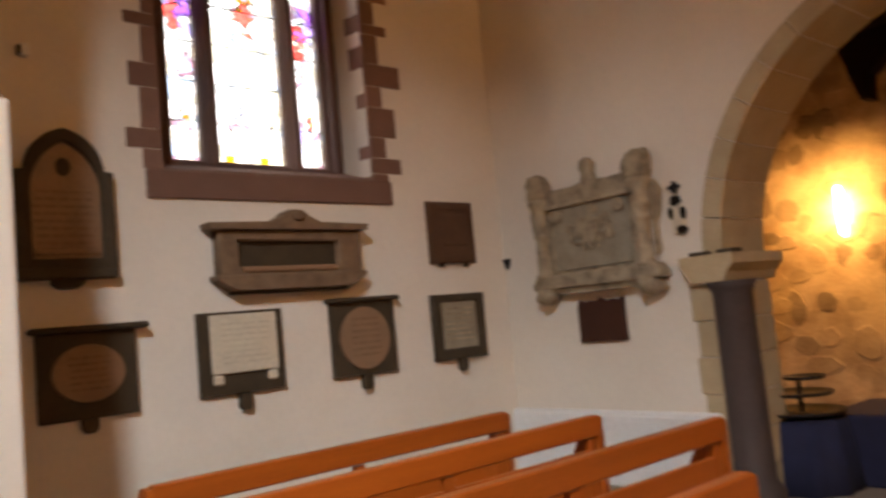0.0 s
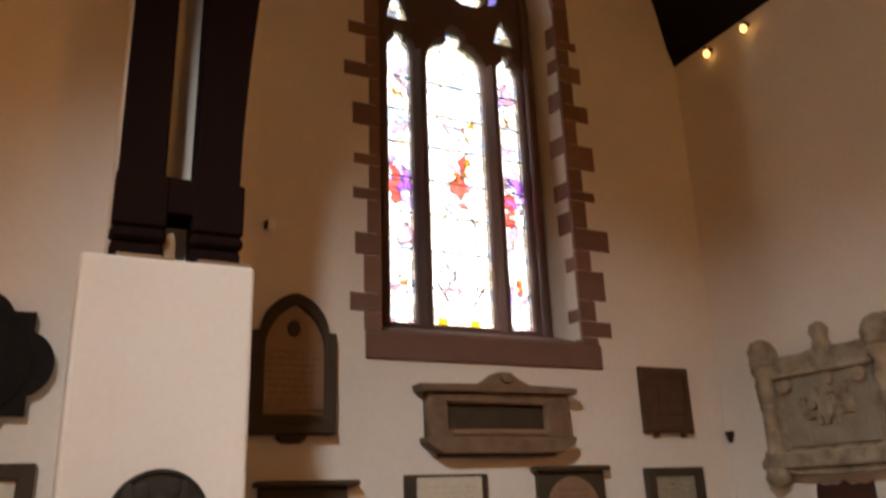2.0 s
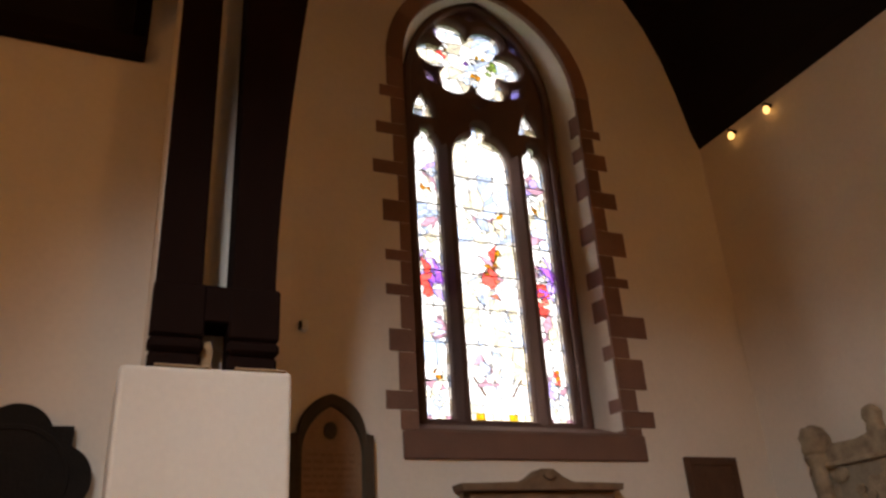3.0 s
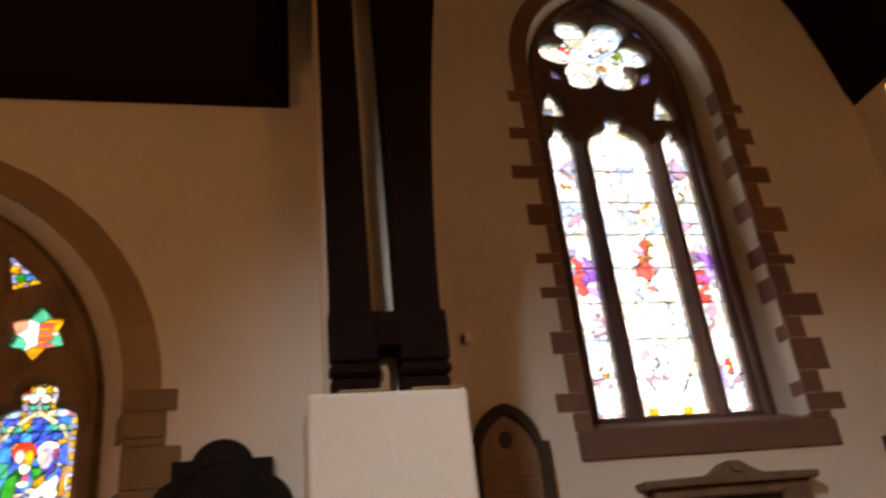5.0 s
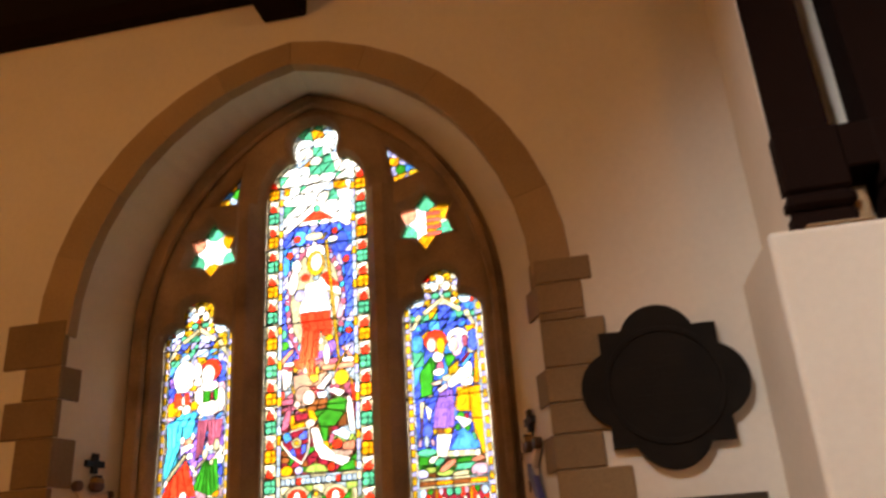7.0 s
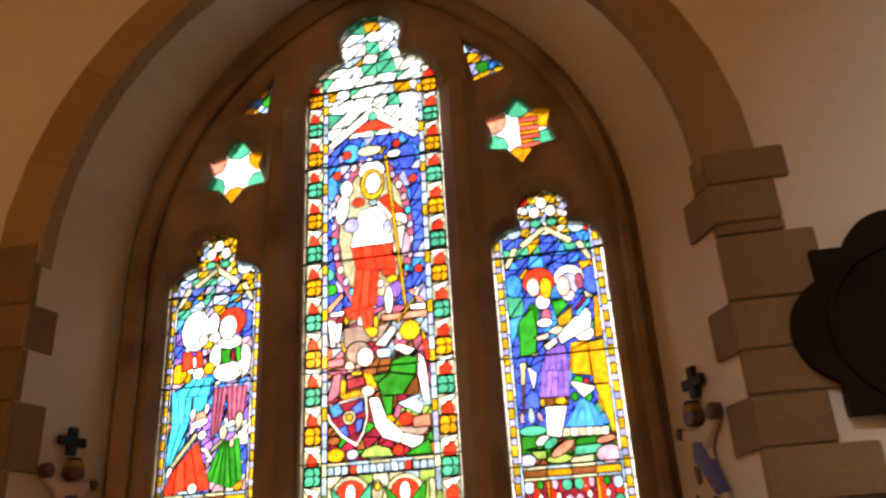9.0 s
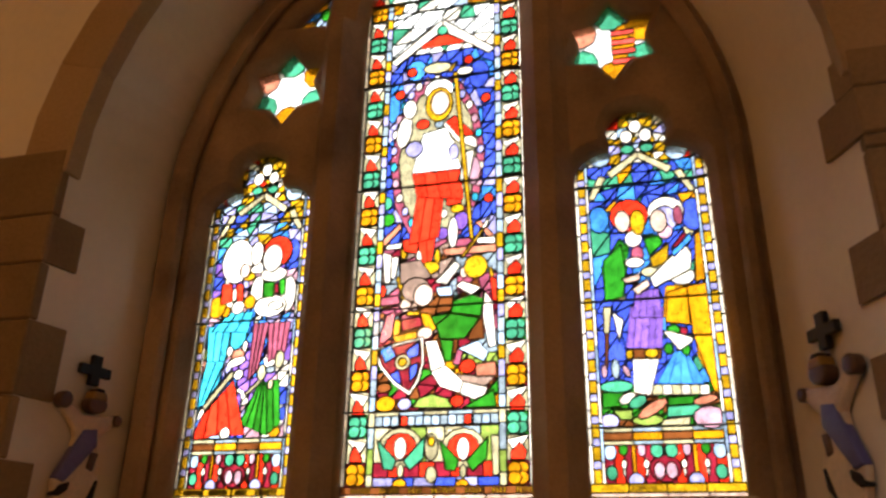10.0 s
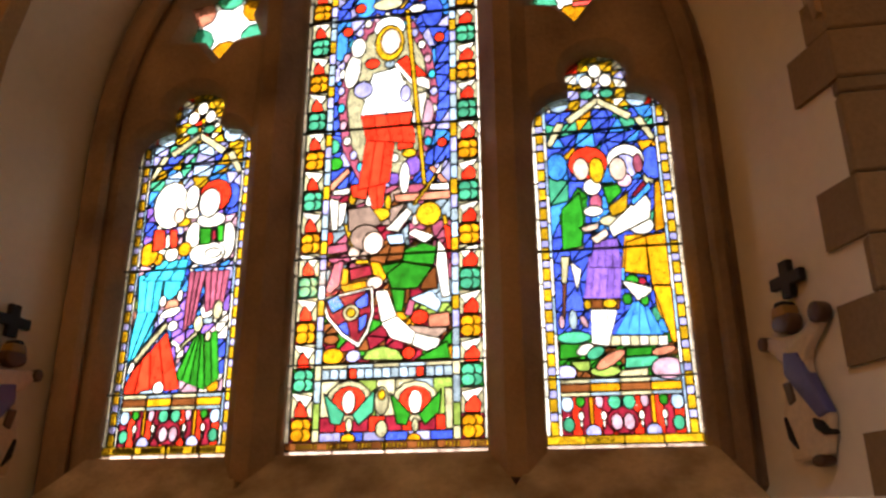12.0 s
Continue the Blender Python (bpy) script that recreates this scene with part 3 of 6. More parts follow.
board = thing("brown_plaque", (4.73, GY, 2.08), "plain brown wooden plaque on two pegs", "plaque")
part("board", box(4.45, 5.0, GY - 0.045, GY - 0.002, 2.11, 2.68, 0.008), PLAQUE_WOOD, board)
part("frame", plate([[(4.47, 2.13), (4.98, 2.13), (4.98, 2.66), (4.47, 2.66)], [(4.52, 2.18), (4.93, 2.18), (4.93, 2.61), (4.52, 2.61)]], GY - 0.058, GY - 0.044, bevel=0.004), PLAQUE_WOOD, board)
part("panel", box(4.62, 4.9, GY - 0.056, GY - 0.043, 2.27, 2.56, 0.005), PLAQUE_WOOD, board)
for x in (4.58, 4.88):
    part("peg", box(x - 0.02, x + 0.02, GY - 0.05, GY - 0.002, 2.08, 2.108, 0.005), SLATE, board)

chest = thing("pedimented_tablet", (3.0, GY, 1.93), "brown stone tablet with dark panel and small pediment", "memorial")
part("body", plate([[(2.4, 2.06), (3.64, 2.06), (3.64, 2.4), (2.4, 2.4)], [(2.56, 2.13), (3.42, 2.13), (3.42, 2.32), (2.56, 2.32)]], GY - 0.12, GY - 0.002, bevel=0.015), BROWN_STONE, chest)
part("panel", box(2.55, 3.43, GY - 0.06, GY - 0.01, 2.12, 2.33), SLATE, chest, "black inset panel")
part("cornice", prism([(2.33, 2.4), (3.69, 2.4), (3.7, 2.45), (3.25, 2.46), (3.16, 2.5), (3.08, 2.555), (2.98, 2.555), (2.9, 2.5), (2.8, 2.46), (2.31, 2.45)], GY - 0.17, GY - 0.002, "y", 0.01), BROWN_STONE, chest)
part("boss", prism(ellipse(3.03, 2.51, 0.05, 0.04, 14), GY - 0.2, GY - 0.165, "y", 0.01), BROWN_STONE, chest)
part("shelf", prism([(2.36, 2.07), (3.67, 2.07), (3.66, 2.03), (3.52, 1.95), (2.5, 1.95), (2.37, 2.03)], GY - 0.15, GY - 0.002, "y", 0.012), BROWN_STONE, chest)
part("plinth", box(2.5, 3.5, GY - 0.1, GY - 0.002, 1.93, 1.952, 0.004), SLATE, chest)
part("ledge", box(2.58, 3.4, GY - 0.135, GY - 0.1, 2.085, 2.125, 0.008), BROWN_MARBLE, chest)

# pier tablet
PY = PIER_Y
arch_plaque = thing("arched_plaque", (0.393, PY, 1.04), "black arched relief plaque on a thin ledge", "memorial")


def round_head(grow):
    return [(0.393 - 0.219 - grow, 1.06 - grow), (0.393 + 0.219 + grow, 1.06 - grow)] + [(0.393 + (0.219 + grow) * math.cos(math.pi * i / 20), 1.585 + (0.219 + grow) * math.sin(math.pi * i / 20)) for i in range(21)]


part("slab", prism(round_head(0.0), PY - 0.05, PY - 0.002, "y", 0.008), CAST_IRON, arch_plaque)
part("rim", plate([round_head(0.0), round_head(-0.02)], PY - 0.062, PY - 0.049, bevel=0.003), CAST_IRON, arch_plaque)
relief = bmesh.new()
rnd = random.Random(14)
for k in range(46):
    u, v = rnd.uniform(0.23, 0.56), rnd.uniform(1.11, 1.74)
    if v < 1.58 or math.hypot(u - 0.393, v - 1.585) < 0.16:
        join(relief, prism(ellipse(u, v, rnd.uniform(0.018, 0.05), rnd.uniform(0.025, 0.085), 12), PY - 0.05 - rnd.uniform(0.006, 0.016), PY - 0.048, "y", 0.005))
tagged(part("relief", relief, CAST_IRON, arch_plaque, "worn cast relief, dark and shapeless", smooth=True), kind="stuff")
part("ledge", box(0.169, 0.627, PY - 0.06, PY - 0.002, 1.038, 1.058, 0.003), GREY_STONE, arch_plaque)

# lobed memorial and framed board on the nave wall
NW = NAVE_Y
lobes = []
for k in range(4):
    a0 = math.pi / 2 * k
    for i in range(-9, 10):
        a = a0 + math.radians(i * 7.6)
        lobes.append((-0.465 + 0.2 * math.cos(a0) + 0.175 * math.cos(a) * (1.0), 2.365 + 0.2 * math.sin(a0) + 0.175 * math.sin(a)))
    a1 = a0 + math.pi / 4
    lobes.append((-0.465 + 0.375 * math.cos(a1), 2.365 + 0.375 * math.sin(a1)))
lobed = thing("lobed_plaque", (-0.465, NW, 1.99), "black four-lobed plaque with corner points", "memorial")
part("slab", prism(lobes, NW - 0.05, NW - 0.002, "y"), BRONZE, lobed)
part("ring", plate([ellipse(-0.465, 2.365, 0.27, 0.27), ellipse(-0.465, 2.365, 0.245, 0.245)], NW - 0.058, NW - 0.049, bevel=0.002), BRONZE, lobed)
text_lines(lobed, -0.63, -0.3, 2.22, 2.52, NW - 0.0505, 7, BRONZE, seed=8)

framed = thing("framed_board", (-0.46, NW, 0.95), "dark framed board with a pale sheet", "board")
part("frame", plate([[(-0.79, 0.95), (-0.12, 0.95), (-0.12, 1.87), (-0.79, 1.87)], [(-0.71, 1.03), (-0.2, 1.03), (-0.2, 1.79), (-0.71, 1.79)]], NW - 0.045, NW - 0.002, bevel=0.008), SLATE, framed)
part("sheet", box(-0.715, -0.195, NW - 0.02, NW - 0.006, 1.025, 1.795), MARBLE, framed)
text_lines(framed, -0.65, -0.26, 1.15, 1.7, NW - 0.0205, 14, INK, seed=9)

# ---- memorials on the east wall ----
EX = EAST_X
big = thing("carved_monument", (EX, 4.05, 1.6), "large grey carved stone wall monument with columns", "memorial")
part("slab", box(EX - 0.07, EX - 0.002, 3.64, 4.68, 1.84, 2.64, 0.01), GREY_STONE, big)
part("panel", box(EX - 0.09, EX - 0.068, 3.74, 4.56, 1.93, 2.5, 0.01), GREY_MARBLE, big)
part("frieze", prism([(3.66, 2.5), (4.64, 2.5), (4.64, 2.67), (4.3, 2.66), (4.14, 2.69), (3.9, 2.67), (3.66, 2.68)], EX - 0.11, EX - 0.002, "x", 0.012), GREY_STONE, big)
part("cornice", box(EX - 0.13, EX - 0.002, 3.68, 4.62, 2.49, 2.525, 0.008), GREY_STONE, big)
part("base", prism([(3.45, 1.78), (4.8, 1.78), (4.8, 1.83), (4.74, 1.9), (3.5, 1.9), (3.45, 1.83)], EX - 0.17, EX - 0.002, "x", 0.014), GREY_STONE, big)
part("apron", prism([(3.62, 1.79), (4.64, 1.79), (4.6, 1.74), (4.4, 1.725), (3.86, 1.725), (3.66, 1.74)], EX - 0.12, EX - 0.002, "x", 0.01), GREY_STONE, big)
for y, s in ((3.6, -1), (4.69, 1)):
    part("column", lathe([(0.085, 1.88), (0.088, 1.91), (0.066, 1.93), (0.06, 2.24), (0.075, 2.26), (0.075, 2.28), (0.06, 2.3), (0.07, 2.36), (0.082, 2.38), (0.066, 2.4), (0.062, 2.5), (0.085, 2.54), (0.1, 2.57), (0.1, 2.6)], EX - 0.1, y, 20), GREY_STONE, big, smooth=True)
    crown = lathe([(0.095, 2.595), (0.115, 2.64), (0.105, 2.7), (0.12, 2.75), (0.085, 2.81), (0.03, 2.84)], EX - 0.09, y, 16)
    join(crown, prism(ellipse(y - s * 0.09, 2.7, 0.05, 0.065, 14), EX - 0.13, EX - 0.05, "x", 0.014))
    join(crown, prism(ellipse(y + s * 0.075, 2.74, 0.045, 0.1, 14), EX - 0.12, EX - 0.05, "x", 0.014))
    part("finial", crown, GREY_STONE, big, "worn carved finial", smooth=True)
    foot = lathe([(0.02, 1.64), (0.07, 1.66), (0.095, 1.71), (0.11, 1.785)], EX - 0.09, y, 16)
    join(foot, prism(ellipse(y + s * 0.09, 1.71, 0.05, 0.045, 12), EX - 0.12, EX - 0.03, "x", 0.012))
    part("bracket", foot, GREY_STONE, big, "carved corbel under the column", smooth=True)
    part("scroll", prism([(y + s * 0.06, 1.95), (y + s * 0.1, 2.0), (y + s * 0.09, 2.2), (y + s * 0.14, 2.32), (y + s * 0.16, 2.48), (y + s * 0.1, 2.58), (y + s * 0.05, 2.58)], EX - 0.06, EX - 0.002, "x", 0.012), GREY_STONE, big)
crest = prism([(4.05, 2.66), (4.2, 2.66), (4.17, 2.75), (4.2, 2.8), (4.18, 2.87), (4.11, 2.89), (4.06, 2.83), (4.08, 2.76)], EX - 0.1, EX - 0.01, "x", 0.015)
part("crest", crest, GREY_STONE, big, smooth=True)
for y in (3.82, 4.5):
    part("swag", prism(ellipse(y, 2.42, 0.07, 0.06, 14), EX - 0.125, EX - 0.088, "x", 0.015), GREY_STONE, big)
arms = prism([(4.06, 2.3), (4.2, 2.3), (4.21, 2.2), (4.13, 2.08), (4.05, 2.2)], EX - 0.13, EX - 0.088, "x", 0.012)
rnd = random.Random(11)
for k in range(34):
    a, r = rnd.uniform(0, 6.28), rnd.uniform(0.1, 0.24)
    join(arms, prism(ellipse(4.13 + r * math.cos(a), 2.24 + r * math.sin(a) * 0.8, rnd.uniform(0.015, 0.045), rnd.uniform(0.02, 0.055), 9), EX - rnd.uniform(0.1, 0.12), EX - 0.088, "x", 0.007))
tagged(part("carving", arms, GREY_STONE, big, "worn carved shield and mantling"), kind="stuff")

shield = thing("small_plaque", (EX, 4.17, 1.29), "dark wooden plaque with a scalloped top", "plaque")
part("board", prism([(3.93, 1.29), (4.42, 1.29), (4.42, 1.6), (4.4, 1.66), (4.35, 1.64), (4.28, 1.65), (4.22, 1.64), (4.17, 1.67), (4.12, 1.64), (4.05, 1.65), (3.98, 1.64), (3.93, 1.66)], EX - 0.04, EX - 0.002, "x", 0.006), BROWN_WOOD, shield)

peg = thing("wall_bracket", (EX, 5.235, 2.04), "small dark triangular wall bracket", "bracket")
part("wedge", prism([(5.2, 2.13), (5.275, 2.13), (5.235, 2.03)], EX - 0.05, EX - 0.002, "x", 0.004), IRON, peg)

figure = thing("small_relief", (EX, 3.32, 2.08), "small painted figure plaque with raised arms and cross", "carving")
part("body", prism([(3.26, 2.1), (3.37, 2.1), (3.36, 2.26), (3.39, 2.36), (3.3, 2.38), (3.27, 2.3)], EX - 0.04, EX - 0.002, "x", 0.01), MARBLE, figure, "pale painted body")
part("head", prism(ellipse(3.32, 2.36, 0.04, 0.045, 14), EX - 0.06, EX - 0.002, "x", 0.01), BRONZE, figure)
for y, z, ry, rz in ((3.37, 2.27, 0.022, 0.05), (3.29, 2.13, 0.04, 0.035), (3.27, 2.26, 0.018, 0.05)):
    part("drapery", prism(ellipse(y, z, ry, rz, 12), EX - 0.05, EX - 0.002, "x", 0.01), BRONZE, figure, "dark painted drapery")
upright = box(EX - 0.03, EX - 0.002, 3.315, 3.345, 2.42, 2.52, 0.004)
box(EX - 0.032, EX - 0.004, 3.28, 3.38, 2.46, 2.49, 0.004, upright)
part("cross_bar", upright, IRON, figure)

# ---- round arch ----
arch = thing("stone_arch", (EX, ARCH_Y, 0), "round stone arch on moulded imposts", "arch", kind="structure")
n_vous = 19
for k in range(n_vous):
    a0, a1 = math.pi * k / n_vous + 0.002, math.pi * (k + 1) / n_vous - 0.002
    ro, ri = 1.895, ARCH_R - 0.01
    loop = [(ARCH_Y + r * math.cos(a), ARCH_Z + r * math.sin(a)) for r, a in ((ri, a0), (ro, a0), (ro, (a0 + a1) / 2), (ro, a1), (ri, a1), (ri, (a0 + a1) / 2))]
    part("voussoir", prism(loop, EX - 0.03, EX + 0.63, "x", 0.008), ARCH_STONE, arch)
for s in (-1, 1):
    e = ARCH_Y + s * ARCH_R
    for k in range(6):
        z0 = k * 0.28
        w = 0.31 if k % 2 else 0.28
        part("jamb_stone", box(EX - 0.025, EX + 0.62, min(e - s * 0.02, e + s * w), max(e - s * 0.02, e + s * w), z0 + 0.003, z0 + 0.277, 0.008), ARCH_STONE, arch)
    part("impost", prism([(e - s * 0.12, 1.9), (e + s * 0.33, 1.9), (e + s * 0.33, 1.82), (e + s * 0.28, 1.76), (e + s * 0.25, 1.69), (e - s * 0.03, 1.69), (e - s * 0.06, 1.76), (e - s * 0.12, 1.82)], EX - 0.1, EX + 0.7, "x", 0.01), ARCH_STONE, arch, "moulded impost block")
shaft = lathe([(0.2, 0.0), (0.2, 0.14), (0.17, 0.18), (0.15, 0.22), (0.145, 1.6), (0.16, 1.63), (0.19, 1.69)], EX + 0.06, ARCH_Y + ARCH_R + 0.0, 24)
part("shaft", shaft, SHAFT_STONE, arch, "dark polished stone shaft", smooth=True)
for dy, w in ((0.16, 0.16), (-0.06, 0.14)):
    flat = thing("black_book", (EX - 0.02, ARCH_Y + ARCH_R + dy, 1.9), "closed black book lying on the impost", "book")
    part("cover", box(EX - 0.09, EX + 0.05, ARCH_Y + ARCH_R + dy - w / 2, ARCH_Y + ARCH_R + dy + w / 2, 1.901, 1.93, 0.004), SLATE, flat)
# chamber beyond the arch
chancel_wall = solid("wall_chancel", box(9.0, 9.4, BACK_Y, 6.0, 0, 6), ROUGH_STONE, "uneven lamplit stone wall beyond the arch", "wall", kind="structure")
chancel_side = solid("wall_chancel_north", box(EX + 0.6, 9.0, 5.0, 5.4, 0, 6), ROUGH_STONE, "uneven lamplit stone side wall", "wall", kind="structure")
chancel_end = solid("wall_chancel_south", box(EX + 0.6, 9.0, BACK_Y - 0.4, BACK_Y, 0, 6), ROUGH_STONE, "stone end wall beyond the arch", "wall", kind="structure")
chancel_top = solid("ceiling_chancel", box(EX + 0.6, 9.4, BACK_Y - 0.4, 6.0, 4.15, 4.35), ROOF_OAK, "dark boarded ceiling beyond the arch", "ceiling", kind="structure")

# ---- pews ----
def pew(x0, x1, y, label):
    """Bench seen from behind: top rail, slot, lower back, seat, ends."""
    ob = thing("pew", ((x0 + x1) / 2, y, 0), label, "pew", "pine pews in the transept")
    for x in (x0, x1 - 0.05):
        part("end_panel", prism([(y - 0.03, 0.0), (y + 0.46, 0.0), (y + 0.46, 0.42), (y + 0.3, 0.5), (y + 0.07, 0.92), (y - 0.03, 0.92)], x, x + 0.05, "x", 0.008), PEW_WOOD, ob)
    part("top_rail", box(x0 + 0.03, x1 - 0.03, y - 0.035, y + 0.035, 0.81, 0.935, 0.008), PEW_WOOD, ob)
    part("back_board", box(x0 + 0.05, x1 - 0.05, y - 0.012, y + 0.02, 0.42, 0.735, 0.004), PEW_WOOD, ob)
    n = max(2, round((x1 - x0) / 1.3) + 1)
    for k in range(n):
        x = x0 + 0.1 + (x1 - x0 - 0.2) * k / (n - 1)
        part("stile", box(x - 0.035, x + 0.035, y - 0.018, y + 0.024, 0.3, 0.8, 0.004), PEW_WOOD, ob)
    part("seat", box(x0 + 0.05, x1 - 0.05, y + 0.02, y + 0.44, 0.41, 0.445, 0.006), PEW_WOOD, ob)
    part("seat_rail", box(x0 + 0.05, x1 - 0.05, y + 0.38, y + 0.42, 0.32, 0.41, 0.004), PEW_WOOD, ob)
    return ob


pew(1.3, 3.8, 3.85, "orange varnished pine pew with a slotted back")
pew(1.3, 3.81, 3.06, "orange varnished pine pew with a slotted back")
pew(1.3, 3.88, 2.27, "orange varnished pine pew with a slotted back")
pew(0.9, 2.7, 1.48, "short orange varnished pine pew with a slotted back")

# ---- radiator ----
rad = thing("radiator", (EX - 0.1, 4.2, 0.0), "white column radiator along the wall", "radiator")
col_mesh = mesh_of("column", box(-0.06, 0.06, -0.0155, 0.0155, 0, 0.585, 0.012), WHITE_METAL)
for k in range(44):
    piece("column", col_mesh, rad, (EX - 0.12, 3.12 + k * 0.0485, 0.1))
part("top_pipe", box(EX - 0.155, EX - 0.085, 3.1, 5.23, 0.66, 0.715, 0.015), WHITE_METAL, rad)
part("bottom_pipe", box(EX - 0.15, EX - 0.09, 3.1, 5.23, 0.09, 0.14, 0.015), WHITE_METAL, rad)
for y in (3.2, 5.1):
    part("foot", box(EX - 0.15, EX - 0.09, y - 0.03, y + 0.03, 0.0, 0.1, 0.006), WHITE_METAL, rad)

# ---- eaves lamps ----
BULB = bpy.data.materials.new("lit_bulb")
BULB.use_nodes = True
BULB.node_tree.nodes["Principled BSDF"].inputs["Emission Color"].default_value = (1, 0.5, 0.14, 1)
BULB.node_tree.nodes["Principled BSDF"].inputs["Emission Strength"].default_value = 0.22
# the first two hang in view; the other two are unseen additions
for y in (4.78, 4.31, 1.6, -0.6):
    ob = thing("eaves_lamp", (5.33, y, 5.66), "small lit warm globe lamp at the eaves", "lamp", "lamps along the eaves")
    part("globe", lathe([(0.008, 5.675), (0.022, 5.682), (0.032, 5.7), (0.032, 5.72), (0.024, 5.745), (0.008, 5.755)], 5.33, y, 14), BULB, ob, smooth=True)
    part("holder", box(5.31, 5.409, y - 0.015, y + 0.015, 5.755, 5.785, 0.004), IRON, ob)
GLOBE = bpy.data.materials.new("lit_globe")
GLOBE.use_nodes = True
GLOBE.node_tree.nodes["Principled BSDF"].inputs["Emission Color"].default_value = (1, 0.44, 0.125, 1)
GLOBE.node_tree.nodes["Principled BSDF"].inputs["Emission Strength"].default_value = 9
sconce = thing("wall_sconce", (8.99, 3.5, 2.2), "glowing upright wall lamp on rough stone", "lamp")
part("tube", lathe([(0.01, 2.1), (0.035, 2.13), (0.04, 2.38), (0.035, 2.63), (0.01, 2.66)], 8.93, 3.5, 14), GLOBE, sconce, smooth=True)
part("bracket", box(8.93, 8.998, 3.48, 3.52, 2.38, 2.44, 0.004), IRON, sconce)
sensor = thing("wall_sensor", (1.2, GY, 3.53), "small white and black wall sensor", "sensor")
part("body", box(1.18, 1.235, GY - 0.06, GY - 0.002, 3.53, 3.62, 0.012), WHITE_METAL, sensor)
part("lens", box(1.165, 1.185, GY - 0.065, GY - 0.02, 3.54, 3.6, 0.005), IRON, sensor)
leaflet = thing("leaflet", (3.4, 2.5, 0.445), "white folded leaflet lying on the pew seat", "leaflet")
part("sheet", prism([(3.25, 0.448), (3.5, 0.448), (3.38, 0.56)], 2.42, 2.6, "y"), WHITE_METAL, leaflet)
# no fixture: unseen area lamp added to boost the sconce's light on the wall
lamp("chancel_fill", "AREA", (8.3, 3.5, 2.7), (9.0, 3.55, 2.0), 2.3, (1.0, 0.5, 0.13), 0.2)

# ---- stained glass ----
TINT = {
    "white": (0.66, 0.585, 0.49), "cream": (0.3, 0.26, 0.15), "yellow": (0.36, 0.19, 0.006), "orange": (0.43, 0.165, 0.004), "red": (0.6, 0.022, 0.008),
    "wine": (0.16, 0.008, 0.018), "pink": (0.37, 0.2, 0.25), "mauve": (0.21, 0.045, 0.075), "purple": (0.14, 0.065, 0.3), "lilac": (0.24, 0.22, 0.42),
    "blue": (0.03, 0.055, 0.38), "sky": (0.03, 0.15, 0.47), "cyan": (0.025, 0.28, 0.4), "pale_blue": (0.25, 0.33, 0.45), "green": (0.012, 0.125, 0.008),
    # last tint is white brightened to carry the bloom at the middle light's top
    "teal": (0.035, 0.21, 0.115), "lime": (0.16, 0.22, 0.04), "brown": (0.11, 0.032, 0.008), "steel": (0.17, 0.21, 0.24), "clay": (0.36, 0.12, 0.07), "flesh": (0.5, 0.34, 0.27), "taupe": (0.17, 0.11, 0.085), "bloom_white": (0.95, 0.9, 0.82),
}
GLASS = {k: glass("glass_" + k, [min(0.96, 1.15 * x) for x in v]) for k, v in TINT.items()}
CLEAR = dict(GLASS)
CLEAR.update({k: glass("clear_" + k, v) for k, v in {"white": (0.96, 0.9, 0.86), "cream": (0.74, 0.64, 0.47), "pale_blue": (0.5, 0.58, 0.76), "lilac": (0.5, 0.36, 0.8), "purple": (0.3, 0.1, 0.55), "red": (0.85, 0.08, 0.06)}.items()})


def area2(p):
    return sum(p[i][0] * p[(i + 1) % len(p)][1] - p[(i + 1) % len(p)][0] * p[i][1] for i in range(len(p)))


def halves(poly, a, b):
    """Cut a convex polygon by the line a-b: the part on its left, the part on its right."""
    left, right = [], []
    side = [(b[0] - a[0]) * (p[1] - a[1]) - (b[1] - a[1]) * (p[0] - a[0]) for p in poly]
    for i, p in enumerate(poly):
        q, s, t = poly[(i + 1) % len(poly)], side[i], side[(i + 1) % len(poly)]
        if s >= 0:
            left.append(p)
        if s <= 0:
            right.append(p)
        if s * t < 0:
            f = s / (s - t)
            m = (p[0] + f * (q[0] - p[0]), p[1] + f * (q[1] - p[1]))
            left.append(m)
            right.append(m)
    return (left if len(left) > 2 and area2(left) > 2e-5 else None), (right if len(right) > 2 and area2(right) > 2e-5 else None)


def minus(poly, cutter):
    """The convex pieces of poly that lie outside the convex cutter."""
    out, rest = [], poly
    for i in range(len(cutter)):
        if rest is None:
            break
        rest, away = halves(rest, cutter[i], cutter[(i + 1) % len(cutter)])
        if away:
            out.append(away)
    return out if rest is not None else [poly]


def clear_runs(p, q, cutters):
    """The stretches of the segment p-q that no cutter covers."""
    runs = [(0.0, 1.0)]
    for c in cutters:
        lo, hi = 0.0, 1.0
        for i in range(len(c)):
            a, b = c[i], c[(i + 1) % len(c)]
            s = (b[0] - a[0]) * (p[1] - a[1]) - (b[1] - a[1]) * (p[0] - a[0])
            t = (b[0] - a[0]) * (q[1] - a[1]) - (b[1] - a[1]) * (q[0] - a[0])
            if s < 1e-7 and t < 1e-7:
                lo, hi = 1, 0
                break
            if s < 0:
                lo = max(lo, s / (s - t))
            elif t < 0:
                hi = min(hi, s / (s - t))
        if lo < hi:
            runs = [r for x, y in runs for r in ((x, min(y, lo)), (max(x, hi), y)) if r[1] - r[0] > 1e-4]
    return runs


